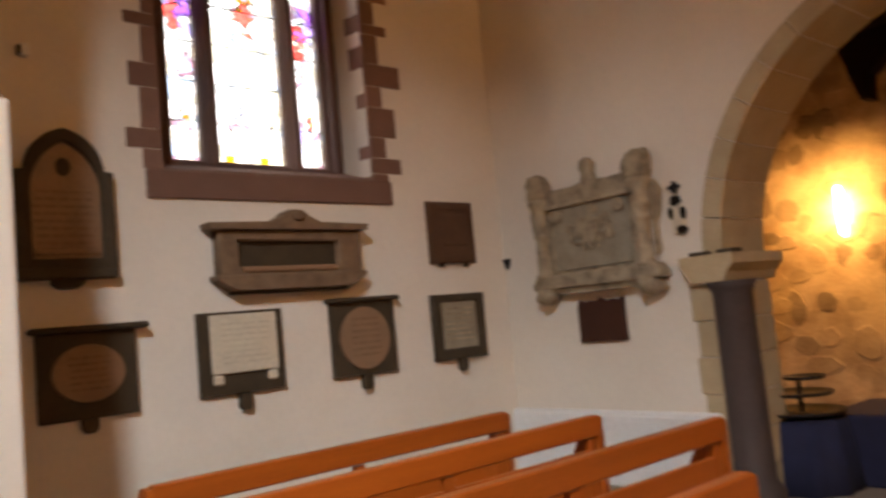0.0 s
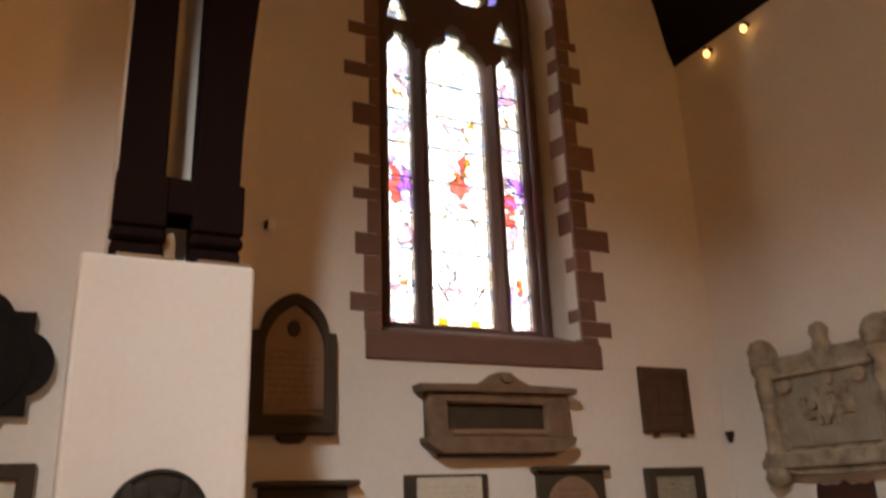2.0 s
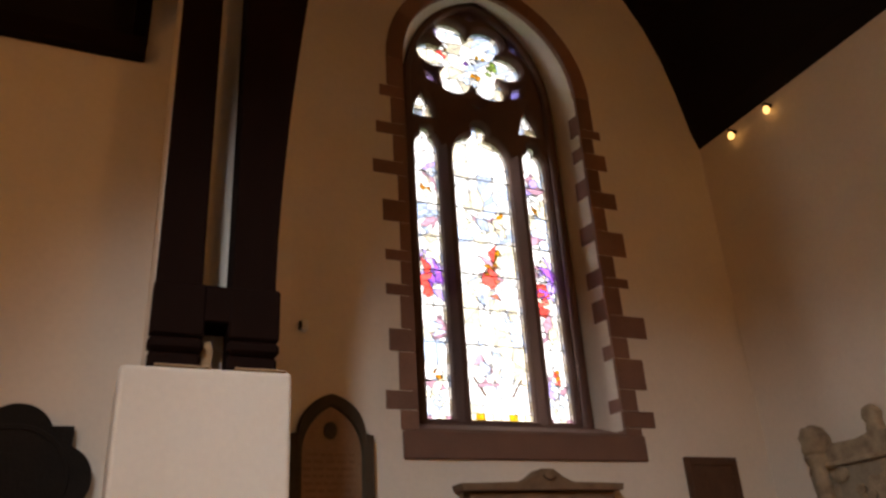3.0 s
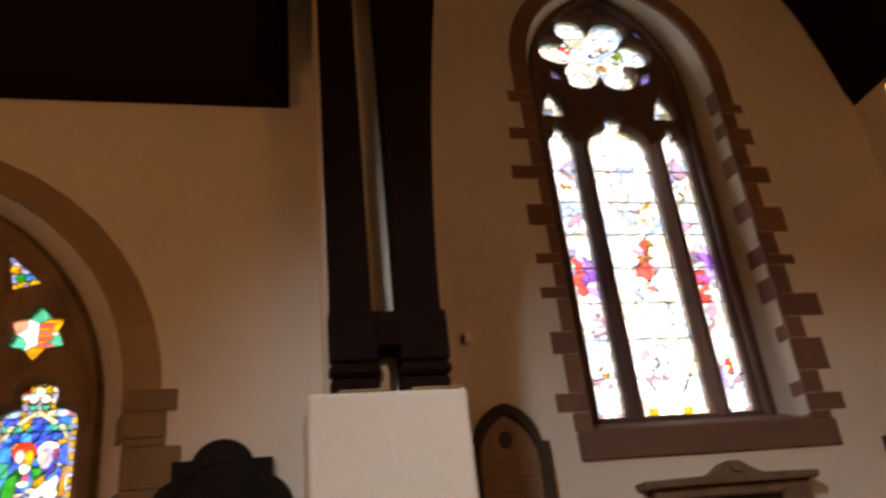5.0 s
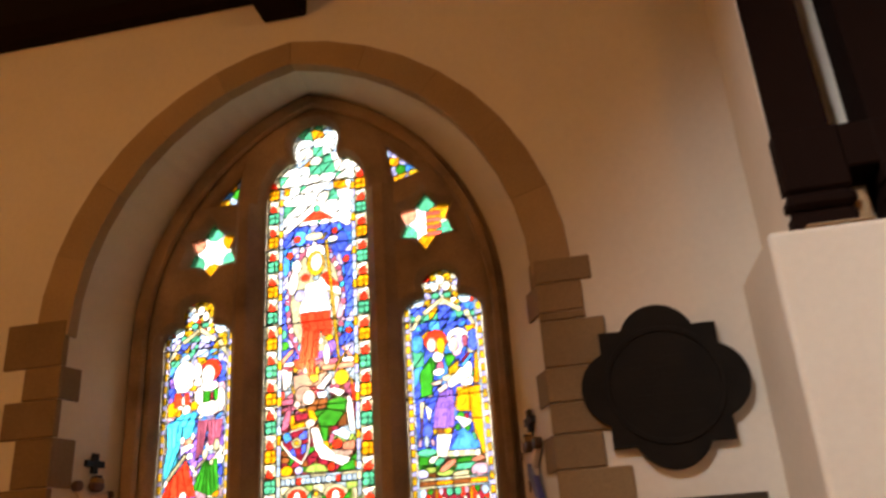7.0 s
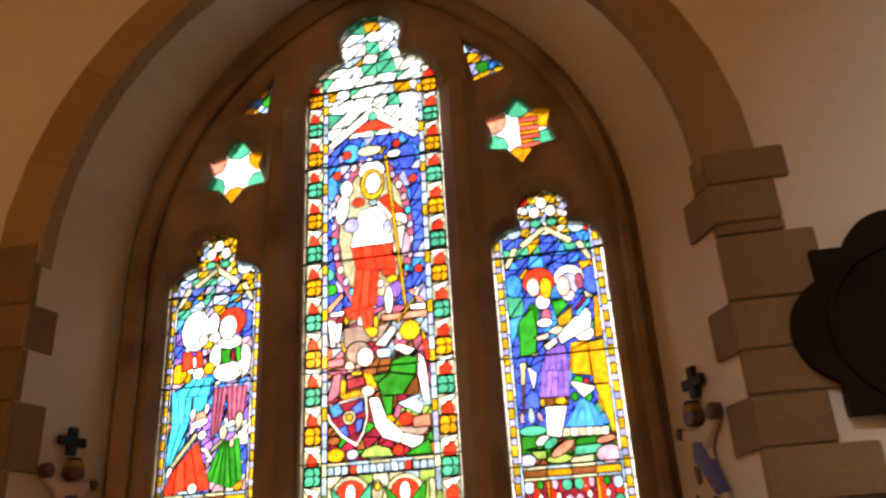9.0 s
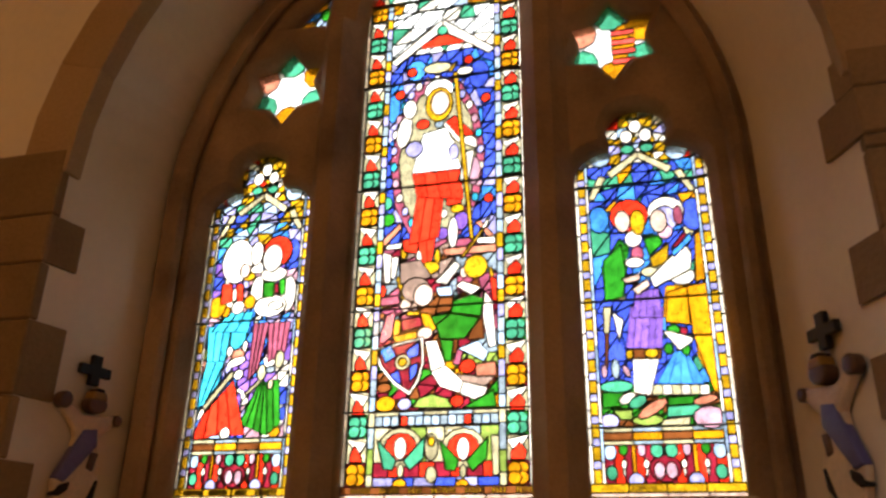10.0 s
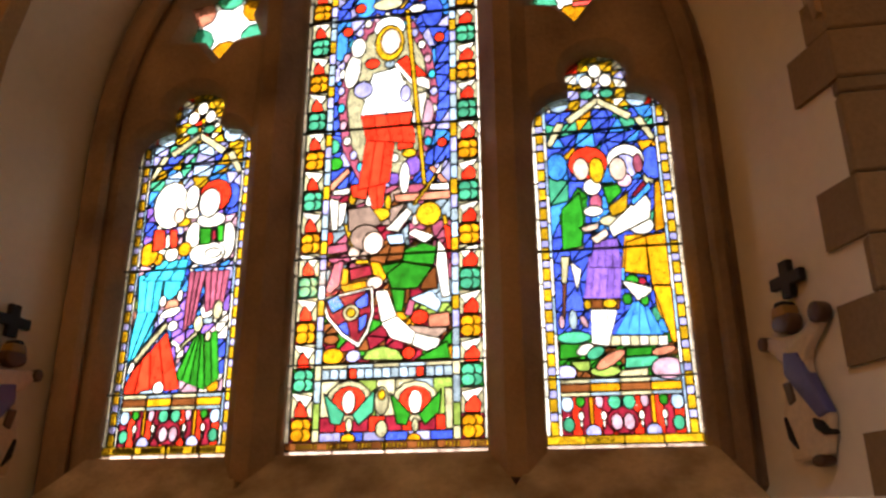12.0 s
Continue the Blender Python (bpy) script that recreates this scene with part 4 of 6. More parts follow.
class Cartoon:
    """Pieces of glass laid top first; each lower piece is cut away where a higher one lies."""

    def __init__(self, seed):
        self.rnd, self.pieces, self.thin = random.Random(seed), [], set()

    def add(self, colour, poly, width=1.0):
        self.pieces.append((colour, poly if area2(poly) > 0 else poly[::-1]))
        if width != 1.0:
            self.thin.add(len(self.pieces) - 1)

    def oval(self, colour, u, v, ru, rv, n=12, turn=0.0):
        c, s = math.cos(turn), math.sin(turn)
        run = [(ru * math.cos(2 * math.pi * i / n), rv * math.sin(2 * math.pi * i / n)) for i in range(n)]
        self.add(colour, [(u + x * c - y * s, v + x * s + y * c) for x, y in run])

    def quad(self, colour, *p):
        self.add(colour, list(p))

    def rect(self, colour, u0, u1, v0, v1):
        self.add(colour, [(u0, v0), (u1, v0), (u1, v1), (u0, v1)])

    def column(self, colours, u0, u1, v0, v1, step):
        k, v = 0, v0
        while v < v1 - 1e-4:
            t = min(v + step * self.rnd.uniform(0.85, 1.15), v1)
            self.rect(colours[k % len(colours)], u0, u1, v, t)
            v, k = t, k + 1

    def row(self, colours, u0, u1, v0, v1, n):
        for k in range(n):
            self.rect(colours[k % len(colours)], u0 + (u1 - u0) * k / n, u0 + (u1 - u0) * (k + 1) / n, v0, v1)

    def crazy(self, colours, u0, u1, v0, v1, du, dv):
        """Irregular quarries that fill a field."""
        nu, nv = max(1, round((u1 - u0) / du)), max(1, round((v1 - v0) / dv))
        j = lambda i, n: 0 if i in (0, n) else self.rnd.uniform(-0.28, 0.28)
        g = [[(u0 + (u1 - u0) * (i + j(i, nu)) / nu, v0 + (v1 - v0) * (k + j(k, nv)) / nv) for i in range(nu + 1)] for k in range(nv + 1)]
        for k in range(nv):
            for i in range(nu):
                a, b, c, d = g[k][i], g[k][i + 1], g[k + 1][i + 1], g[k + 1][i]
                self.add(self.rnd.choice(colours), [a, b, c])
                if self.rnd.random() < 0.45:
                    self.add(self.rnd.choice(colours), [a, c, d])
                else:
                    self.add(self.pieces[-1][0], [a, c, d])

    def patch(self, colours, u, v, ru, rv, n=7):
        """A cluster of small irregular pieces."""
        for k in range(n):
            a, r = self.rnd.uniform(0, 6.28), self.rnd.uniform(0, 0.7)
            x, y = u + ru * r * math.cos(a), v + rv * r * math.sin(a)
            self.oval(self.rnd.choice(colours), x, y, ru * self.rnd.uniform(0.25, 0.6), rv * self.rnd.uniform(0.2, 0.5), self.rnd.choice((3, 4, 5)), self.rnd.uniform(0, 3))

    def build(self, parent, cx, z0, y, lead=0.0046, palette=GLASS):
        """Panes as parts, and the lead between them as one strip work."""
        above, edges = [], []
        for order, (colour, poly) in enumerate(self.pieces):
            frag = [poly]
            us, vs = [p[0] for p in poly], [p[1] for p in poly]
            near = [c for c in above if min(p[0] for p in c) < max(us) and max(p[0] for p in c) > min(us) and min(p[1] for p in c) < max(vs) and max(p[1] for p in c) > min(vs)]
            for c in near:
                frag = [g for f in frag for g in minus(f, c)]
                if not frag:
                    break
            if frag:
                bm = bmesh.new()
                for f in frag:
                    bm.faces.new([bm.verts.new((cx + u, y, z0 + v)) for u, v in f])
                part("pane", bm, palette[colour], parent)
                for i in range(len(poly)):
                    p, q = poly[i], poly[(i + 1) % len(poly)]
                    for a, b in clear_runs(p, q, near):
                        edges.append(((p[0] + (q[0] - p[0]) * a, p[1] + (q[1] - p[1]) * a), (p[0] + (q[0] - p[0]) * b, p[1] + (q[1] - p[1]) * b), 0.4 if order in self.thin else 1.0))
            above.append(poly)
        verts, faces = [], []
        for (a, b), (c, d), wide in edges:
            w = math.hypot(c - a, d - b)
            if w < 1e-4:
                continue
            nx, nz = -(d - b) / w * lead * wide / 2, (c - a) / w * lead * wide / 2
            k = len(verts)
            for yy in (y - 0.004, y + 0.004):
                verts += [(cx + a + nx, yy, z0 + b + nz), (cx + c + nx, yy, z0 + d + nz), (cx + c - nx, yy, z0 + d - nz), (cx + a - nx, yy, z0 + b - nz)]
            faces += [(k, k + 1, k + 2, k + 3), (k + 7, k + 6, k + 5, k + 4), (k, k + 4, k + 5, k + 1), (k + 2, k + 6, k + 7, k + 3)]
        me = bpy.data.meshes.new("lead_lines")
        me.from_pydata(verts, [], faces)
        me.materials.append(LEAD)
        ob = new("lead_lines", me)
        ob.parent, ob.location = parent, -WORLD[parent]
        tagged(ob, "grey lead strips between panes", kind="stuff")


def bars(parent, cx, half, heights, y, thick=0.005):
    for z in heights:
        part("saddle_bar", box(cx - half, cx + half, y - 0.02, y - 0.006, z - thick / 2, z + thick / 2), IRON, parent)


def light_part(parent, name, cx, half, z, y):
    """The iron edge in which one light's glass is set."""
    return part(name, box(cx - half, cx + half, y + 0.002, y + 0.01, z - 0.012, z), LEAD, parent)


def folds(c, colour, points_left, points_right, n=3):
    """A robe in n upright strips between two side lines."""
    for k in range(n):
        f0, f1 = k / n, (k + 1) / n
        mixp = lambda f, i: (points_left[i][0] + (points_right[i][0] - points_left[i][0]) * f, points_left[i][1] + (points_right[i][1] - points_left[i][1]) * f)
        for i in range(len(points_left) - 1):
            c.add(colour, [mixp(f0, i), mixp(f1, i), mixp(f1, i + 1), mixp(f0, i + 1)], 0.4)


def base_panel(c, half, v0, v1):
    """Band of leaves, buds and half rounds, alike on both sides."""
    put = lambda col, x, y, rx, ry, n=9: c.oval(col, x * half, v0 + y * (v1 - v0), rx * half, ry * (v1 - v0), n)
    for s in (-1, 1):
        for x in (0.68, 0.31):
            put("white", s * x, 0.5, 0.05, 0.13)
            put("white", s * x, 0.3, 0.025, 0.14)
        put("lilac", s * 0.49, 0.08, 0.13, 0.2, 12)
        c.rect("orange", min(s * 0.47, s * 0.54) * half, max(s * 0.47, s * 0.54) * half, v0 + 0.28 * (v1 - v0), v1)
        put("pink", s * 0.1, 0.33, 0.095, 0.22)
        put("teal", s * 0.12, 0.84, 0.11, 0.2)
        put("pink", s * 0.37, 0.88, 0.07, 0.2)
        put("green", s * 0.68, 0.88, 0.08, 0.16)
        put("pale_blue", s * 0.9, 0.82, 0.11, 0.22)
        put("teal", s * 0.89, 0.28, 0.1, 0.2)
    put("wine", 0, 0.38, 0.26, 0.36, 14)
    c.row(["wine", "red"], -half, half, v0, v1, 12)


def side_border(c, half, v1):
    for s in (-1, 1):
        a, b = sorted((s * half * 1.03, s * (half - 0.013)))
        c.column(["white"], a, b, 0.02, v1, 0.13)
        a, b = sorted((s * (half - 0.013), s * (half - 0.039)))
        k, v = 0, 0.045
        while v < v1:
            t = v + (0.045 if k % 2 == 0 else 0.028)
            c.rect(("yellow", "lilac")[k % 2], a, b, v, t)
            v, k = t, k + 1
        a, b = sorted((s * (half - 0.039), s * (half - 0.05)))
        c.column(["white", "pale_blue"], a, b, 0.0, v1, 0.12)


def canopy(c, half, v0, v1):
    """Cusped head: a trefoil of small pieces above two blue spades."""
    for k, (du, dv) in enumerate(((0, 0.135), (-0.035, 0.095), (0.035, 0.095))):
        c.oval("white", du, v0 + dv + 0.02, 0.024, 0.03, 8)
    for s in (-1, 1):
        c.oval("teal", s * 0.035, v0 + 0.06, 0.026, 0.02, 8)
        c.oval("pale_blue", s * half * 0.58, v0 + 0.035, 0.04, 0.04, 9)
        c.add("cream", [(0, v0 + 0.05), (s * half * 0.5, v0 - 0.03), (s * half * 0.42, v0 - 0.055), (0, v0 + 0.02)])
        c.add("cream", [(s * half * 0.62, v0 - 0.04), (s * half * 0.8, v0 - 0.13), (s * half * 0.72, v0 - 0.14), (s * half * 0.5, v0 - 0.05)])
    c.crazy(["red", "yellow", "white", "lilac", "yellow", "pale_blue"], -half, half, v0, v1, 0.045, 0.04)


def gold_line(c, half, letter="brown", field="yellow"):
    """A line of lettering too small to read, above a row of white glass."""
    rnd = random.Random(5)
    u = -half + 0.04
    while letter and u < half - 0.05:
        for k in range(rnd.randint(4, 7)):
            c.add(letter, [(u, 0.023), (u + 0.006, 0.023), (u + 0.006, 0.04), (u, 0.04)], 0.4)
            u += 0.0125
        u += 0.03
    c.row([field], -half, half, 0.018, 0.045, 4)
    c.row(["flesh"], -half * 1.04, half * 1.04, -0.02, 0.018, 4)


GLASS_Y = 5.05

# left light: two robed shapes
cx, half, z0 = N_LIGHTS[0][0], N_LIGHTS[0][1], 1.885
c = Cartoon(21)
gold_line(c, half)
side_border(c, half, 1.42)
c.oval("flesh", -0.049, 0.892, 0.023, 0.032)
c.oval("yellow", -0.029, 0.864, 0.029, 0.019)
c.oval("white", -0.004, 0.964, 0.028, 0.052)
c.oval("white", -0.087, 0.936, 0.071, 0.097)
c.oval("white", 0.068, 0.937, 0.044, 0.061)
c.oval("white", 0.080, 0.867, 0.058, 0.031)
c.oval("red", 0.087, 0.965, 0.066, 0.068)
c.oval("blue", 0.153, 0.960, 0.034, 0.054)
c.quad("red", (-0.145, 0.841), (-0.100, 0.838), (-0.090, 0.763), (-0.142, 0.752))
c.quad("red", (-0.081, 0.837), (-0.050, 0.835), (-0.042, 0.766), (-0.071, 0.762))
c.oval("white", -0.083, 0.792, 0.014, 0.030)
c.oval("white", -0.063, 0.737, 0.028, 0.028)
c.oval("orange", -0.155, 0.743, 0.039, 0.047)
c.oval("orange", -0.113, 0.722, 0.020, 0.024)
c.oval("orange", -0.013, 0.756, 0.026, 0.029)
c.quad("green", (0.038, 0.837), (0.087, 0.834), (0.088, 0.771), (0.042, 0.768))
c.quad("green", (0.104, 0.845), (0.135, 0.843), (0.136, 0.778), (0.114, 0.776))
c.quad("wine", (0.085, 0.826), (0.106, 0.824), (0.109, 0.784), (0.088, 0.785))
c.oval("white", 0.101, 0.735, 0.033, 0.019)
c.oval("white", 0.077, 0.734, 0.070, 0.045)
c.oval("white", 0.015, 0.798, 0.030, 0.066)
c.oval("white", 0.152, 0.781, 0.032, 0.075)
folds(c, "cyan", [(-0.167, 0.641), (-0.097, 0.717)], [(-0.006, 0.632), (0.008, 0.715)], 3)
c.oval("white", -0.075, 0.558, 0.014, 0.022)
c.oval("white", -0.011, 0.577, 0.011, 0.024)
c.oval("white", -0.041, 0.515, 0.042, 0.017, turn=0.30)
c.oval("white", -0.026, 0.465, 0.021, 0.020)
c.oval("clay", -0.040, 0.544, 0.030, 0.021)
folds(c, "cyan", [(-0.170, 0.522), (-0.181, 0.662)], [(-0.090, 0.519), (-0.080, 0.663)], 3)
c.quad("cyan", (-0.080, 0.663), (-0.009, 0.663), (-0.012, 0.587), (-0.077, 0.542))
folds(c, "cyan", [(-0.198, 0.313), (-0.170, 0.522)], [(-0.155, 0.358), (-0.090, 0.519)], 2)
c.quad("cyan", (-0.104, 0.433), (-0.155, 0.356), (-0.090, 0.519))
c.quad("cream", (-0.166, 0.350), (-0.053, 0.485), (-0.043, 0.465), (-0.151, 0.330))
c.quad("blue", (-0.206, 0.662), (-0.181, 0.661), (-0.179, 0.587), (-0.196, 0.588))
c.oval("lime", -0.182, 0.551, 0.012, 0.029)
c.oval("clay", -0.187, 0.487, 0.015, 0.040, turn=-0.30)
c.oval("steel", 0.106, 0.478, 0.021, 0.014)
c.oval("cream", 0.071, 0.468, 0.019, 0.031)
c.oval("cream", 0.140, 0.516, 0.019, 0.036)
c.oval("cream", 0.112, 0.422, 0.012, 0.020)
folds(c, "mauve", [(0.014, 0.436), (0.016, 0.666)], [(0.054, 0.477), (0.082, 0.667)], 3)
folds(c, "mauve", [(0.091, 0.506), (0.078, 0.663)], [(0.160, 0.542), (0.174, 0.665)], 4)
c.quad("cream", (0.007, 0.390), (0.067, 0.445), (0.075, 0.432), (0.016, 0.380))
c.oval("white", -0.055, 0.244, 0.022, 0.023)
c.oval("pale_blue", -0.085, 0.229, 0.042, 0.009)
c.oval("white", -0.166, 0.320, 0.011, 0.026, turn=-0.40)
folds(c, "red", [(-0.197, 0.222), (-0.157, 0.312)], [(0.025, 0.237), (-0.044, 0.446)], 4)
c.oval("purple", -0.015, 0.345, 0.014, 0.050)
folds(c, "green", [(0.001, 0.277), (0.066, 0.433)], [(0.118, 0.230), (0.095, 0.432)], 4)
folds(c, "green", [(0.118, 0.235), (0.095, 0.432)], [(0.167, 0.271), (0.147, 0.439)], 2)
c.oval("orange", 0.146, 0.246, 0.024, 0.023)
c.row(["brown", "orange", "brown", "orange"], -half + 0.05, half - 0.05, 0.18, 0.207, 4)
c.row(["cream", "steel"], -half + 0.05, half - 0.05, 0.207, 0.222, 4)
c.row(["cream", "steel"], -half + 0.05, half - 0.05, 0.166, 0.18, 4)
base_panel(c, half - 0.05, 0.045, 0.166)
canopy(c, half, 1.19, 1.42)
c.crazy(["sky", "lilac", "pale_blue", "teal", "blue", "yellow"], -half + 0.05, half - 0.05, 1.0, 1.19, 0.06, 0.05)
c.crazy(["blue", "purple", "pink", "sky", "lilac", "white"], -half + 0.05, half - 0.05, 0.222, 1.0, 0.055, 0.06)
left_light = light_part(nave_window, "stained_light", cx, half, z0 - 0.02, GLASS_Y)
c.build(left_light, cx, z0, GLASS_Y)
bars(left_light, cx, half, (z0 + 0.222, z0 + 0.675, z0 + 1.1), GLASS_Y)

# right light: two embracing robed shapes
cx, half, z0 = N_LIGHTS[2][0], N_LIGHTS[2][1], 1.885
c = Cartoon(22)
gold_line(c, half, None)
side_border(c, half, 1.42)
c.oval("flesh", -0.074, 0.958, 0.028, 0.044)
c.oval("yellow", -0.021, 0.949, 0.026, 0.050)
c.oval("white", -0.040, 0.887, 0.030, 0.032)
c.oval("flesh", 0.052, 0.948, 0.030, 0.046)
c.oval("pink", 0.070, 0.904, 0.027, 0.028)
c.oval("mauve", 0.121, 0.963, 0.017, 0.038)
c.oval("red", -0.049, 0.977, 0.068, 0.068)
c.oval("lilac", 0.074, 0.954, 0.046, 0.051)
c.oval("white", 0.080, 0.979, 0.065, 0.064)
c.oval("blue", 0.172, 0.963, 0.044, 0.064)
c.oval("sky", -0.157, 0.973, 0.037, 0.054)
c.quad("wine", (0.088, 0.844), (0.135, 0.899), (0.142, 0.880), (0.102, 0.839))
c.quad("sky", (0.086, 0.826), (0.155, 0.893), (0.157, 0.864), (0.092, 0.805))
c.quad("white", (0.004, 0.735), (0.133, 0.855), (0.152, 0.816), (0.144, 0.756), (0.018, 0.697))
c.quad("sky", (0.084, 0.834), (0.151, 0.888), (0.154, 0.863), (0.097, 0.801))
c.quad("flesh", (-0.059, 0.697), (-0.005, 0.732), (0.004, 0.705), (-0.039, 0.675))
c.quad("flesh", (-0.093, 0.738), (-0.028, 0.756), (-0.029, 0.729), (-0.074, 0.720))
c.quad("orange", (0.169, 0.887), (0.196, 0.897), (0.195, 0.719), (0.155, 0.707))
c.quad("orange", (0.057, 0.676), (0.123, 0.695), (0.122, 0.557), (0.044, 0.571))
c.quad("orange", (0.123, 0.695), (0.193, 0.705), (0.200, 0.519), (0.127, 0.523))
c.quad("orange", (0.129, 0.520), (0.200, 0.517), (0.193, 0.321), (0.173, 0.332))
c.quad("green", (-0.150, 0.811), (-0.085, 0.869), (-0.076, 0.771), (-0.089, 0.671), (-0.154, 0.660))
c.quad("green", (-0.005, 0.884), (0.049, 0.892), (0.060, 0.860), (0.010, 0.814))
c.quad("yellow", (0.009, 0.808), (0.080, 0.859), (0.069, 0.786), (0.018, 0.771))
c.oval("flesh", -0.061, 0.736, 0.029, 0.016)
c.oval("flesh", -0.029, 0.702, 0.026, 0.016)
c.oval("white", -0.042, 0.796, 0.033, 0.020)
c.oval("cream", 0.007, 0.758, 0.031, 0.020)
c.oval("white", 0.074, 0.772, 0.084, 0.032, turn=0.62)
c.oval("white", 0.113, 0.733, 0.042, 0.033)
c.quad("yellow", (0.173, 0.896), (0.199, 0.894), (0.192, 0.707), (0.150, 0.718))
c.oval("cream", 0.152, 0.906, 0.018, 0.026)
folds(c, "green", [(-0.151, 0.662), (-0.159, 0.788)], [(-0.086, 0.670), (-0.057, 0.855)], 3)
c.quad("green", (-0.156, 0.788), (-0.089, 0.891), (-0.057, 0.855), (-0.088, 0.783))
c.quad("green", (-0.006, 0.893), (0.032, 0.899), (0.056, 0.863), (0.011, 0.817))
c.quad("yellow", (0.009, 0.784), (0.075, 0.870), (0.064, 0.805), (0.038, 0.774))
c.oval("mauve", -0.031, 0.827, 0.022, 0.033)
c.oval("cream", -0.099, 0.672, 0.019, 0.014)
folds(c, "purple", [(-0.070, 0.594), (-0.044, 0.691)], [(0.034, 0.588), (0.031, 0.694)], 4)
folds(c, "orange", [(0.038, 0.587), (0.054, 0.701)], [(0.190, 0.579), (0.191, 0.703)], 4)
folds(c, "purple", [(-0.094, 0.486), (-0.069, 0.634)], [(0.024, 0.480), (0.041, 0.627)], 5)
c.oval("yellow", -0.084, 0.466, 0.013, 0.017)
c.oval("yellow", -0.012, 0.467, 0.023, 0.017)
c.quad("brown", (-0.096, 0.486), (0.024, 0.480), (0.017, 0.446), (-0.096, 0.452))
folds(c, "orange", [(0.061, 0.563), (0.051, 0.627)], [(0.119, 0.566), (0.138, 0.621)], 2)
folds(c, "orange", [(0.130, 0.536), (0.135, 0.622)], [(0.177, 0.428), (0.195, 0.618)], 3)
folds(c, "orange", [(0.136, 0.445), (0.130, 0.536)], [(0.187, 0.310), (0.177, 0.428)], 2)
c.quad("white", (0.029, 0.543), (0.059, 0.538), (0.128, 0.513), (0.123, 0.497), (0.078, 0.470))
c.oval("green", 0.066, 0.543, 0.022, 0.019)
c.oval("wine", 0.096, 0.536, 0.016, 0.016)
c.oval("green", 0.045, 0.479, 0.016, 0.020)
c.oval("green", 0.100, 0.473, 0.014, 0.021)
folds(c, "sky", [(-0.005, 0.361), (0.064, 0.471)], [(0.149, 0.355), (0.104, 0.465)], 4)
c.quad("cream", (-0.016, 0.360), (0.013, 0.359), (0.013, 0.325), (-0.021, 0.325))
c.quad("white", (0.014, 0.359), (0.043, 0.358), (0.043, 0.324), (0.009, 0.324))
c.quad("cream", (0.043, 0.358), (0.072, 0.357), (0.072, 0.323), (0.038, 0.323))
c.quad("white", (0.073, 0.357), (0.101, 0.355), (0.101, 0.322), (0.068, 0.322))
c.quad("cream", (0.102, 0.355), (0.131, 0.354), (0.130, 0.321), (0.097, 0.321))
c.quad("white", (0.131, 0.354), (0.160, 0.353), (0.159, 0.320), (0.126, 0.319))
folds(c, "white", [(-0.078, 0.336), (-0.074, 0.453)], [(-0.026, 0.325), (0.013, 0.453)], 3)
c.oval("teal", -0.069, 0.305, 0.032, 0.019, turn=0.50)
c.oval("white", -0.101, 0.317, 0.030, 0.018, turn=0.40)
c.oval("clay", -0.024, 0.281, 0.056, 0.019, turn=0.55)
c.oval("clay", 0.144, 0.304, 0.040, 0.015, turn=0.20)
c.oval("pink", 0.152, 0.248, 0.052, 0.036)
c.oval("lilac", -0.166, 0.244, 0.033, 0.025)
c.quad("lime", (-0.153, 0.279), (-0.089, 0.280), (-0.091, 0.246), (-0.126, 0.247))
c.oval("lime", -0.042, 0.244, 0.050, 0.018)
c.quad("teal", (0.024, 0.287), (0.129, 0.290), (0.119, 0.255), (0.018, 0.251))
c.quad("cream", (0.000, 0.244), (0.091, 0.252), (0.088, 0.224), (-0.002, 0.223))
c.quad("green", (0.027, 0.316), (0.111, 0.320), (0.105, 0.291), (0.024, 0.288))
c.oval("teal", -0.134, 0.358, 0.056, 0.021)
c.quad("green", (-0.182, 0.339), (-0.113, 0.343), (-0.120, 0.292), (-0.185, 0.287))
c.oval("pink", -0.171, 0.412, 0.010, 0.024)
c.oval("steel", -0.134, 0.418, 0.014, 0.035)
c.oval("pink", -0.098, 0.409, 0.010, 0.024, turn=0.40)
c.quad("cream", (-0.162, 0.639), (-0.133, 0.638), (-0.147, 0.543), (-0.164, 0.544))
c.quad("brown", (-0.160, 0.544), (-0.148, 0.543), (-0.159, 0.424), (-0.167, 0.425))
c.quad("white", (-0.132, 0.621), (-0.095, 0.588), (-0.114, 0.510), (-0.122, 0.558))
c.row(["brown", "orange", "brown", "orange"], -half + 0.05, half - 0.05, 0.18, 0.207, 4)
c.row(["cream", "steel"], -half + 0.05, half - 0.05, 0.207, 0.222, 4)
c.row(["cream", "steel"], -half + 0.05, half - 0.05, 0.166, 0.18, 4)
base_panel(c, half - 0.05, 0.045, 0.166)
canopy(c, half, 1.19, 1.42)
c.crazy(["blue", "sky", "teal", "blue", "orange", "blue"], -half + 0.05, half - 0.05, 1.0, 1.19, 0.055, 0.05)
c.crazy(["green", "lime", "green", "brown"], -half + 0.05, half - 0.05, 0.222, 0.36, 0.05, 0.035)
c.crazy(["blue", "teal", "blue", "sky", "blue", "blue"], -half + 0.05, half - 0.05, 0.36, 1.0, 0.075, 0.09)
right_light = light_part(nave_window, "stained_light", cx, half, z0 - 0.02, GLASS_Y)
c.build(right_light, cx, z0, GLASS_Y)
bars(right_light, cx, half, (z0 + 0.222, z0 + 0.655, z0 + 1.1), GLASS_Y)
words = bpy.data.curves.new("inscription", "FONT")
words.body, words.size, words.extrude = "ANNO DOMINI", 0.025, 0.001
holder = bpy.data.objects.new("inscription", words)
scene.collection.objects.link(holder)
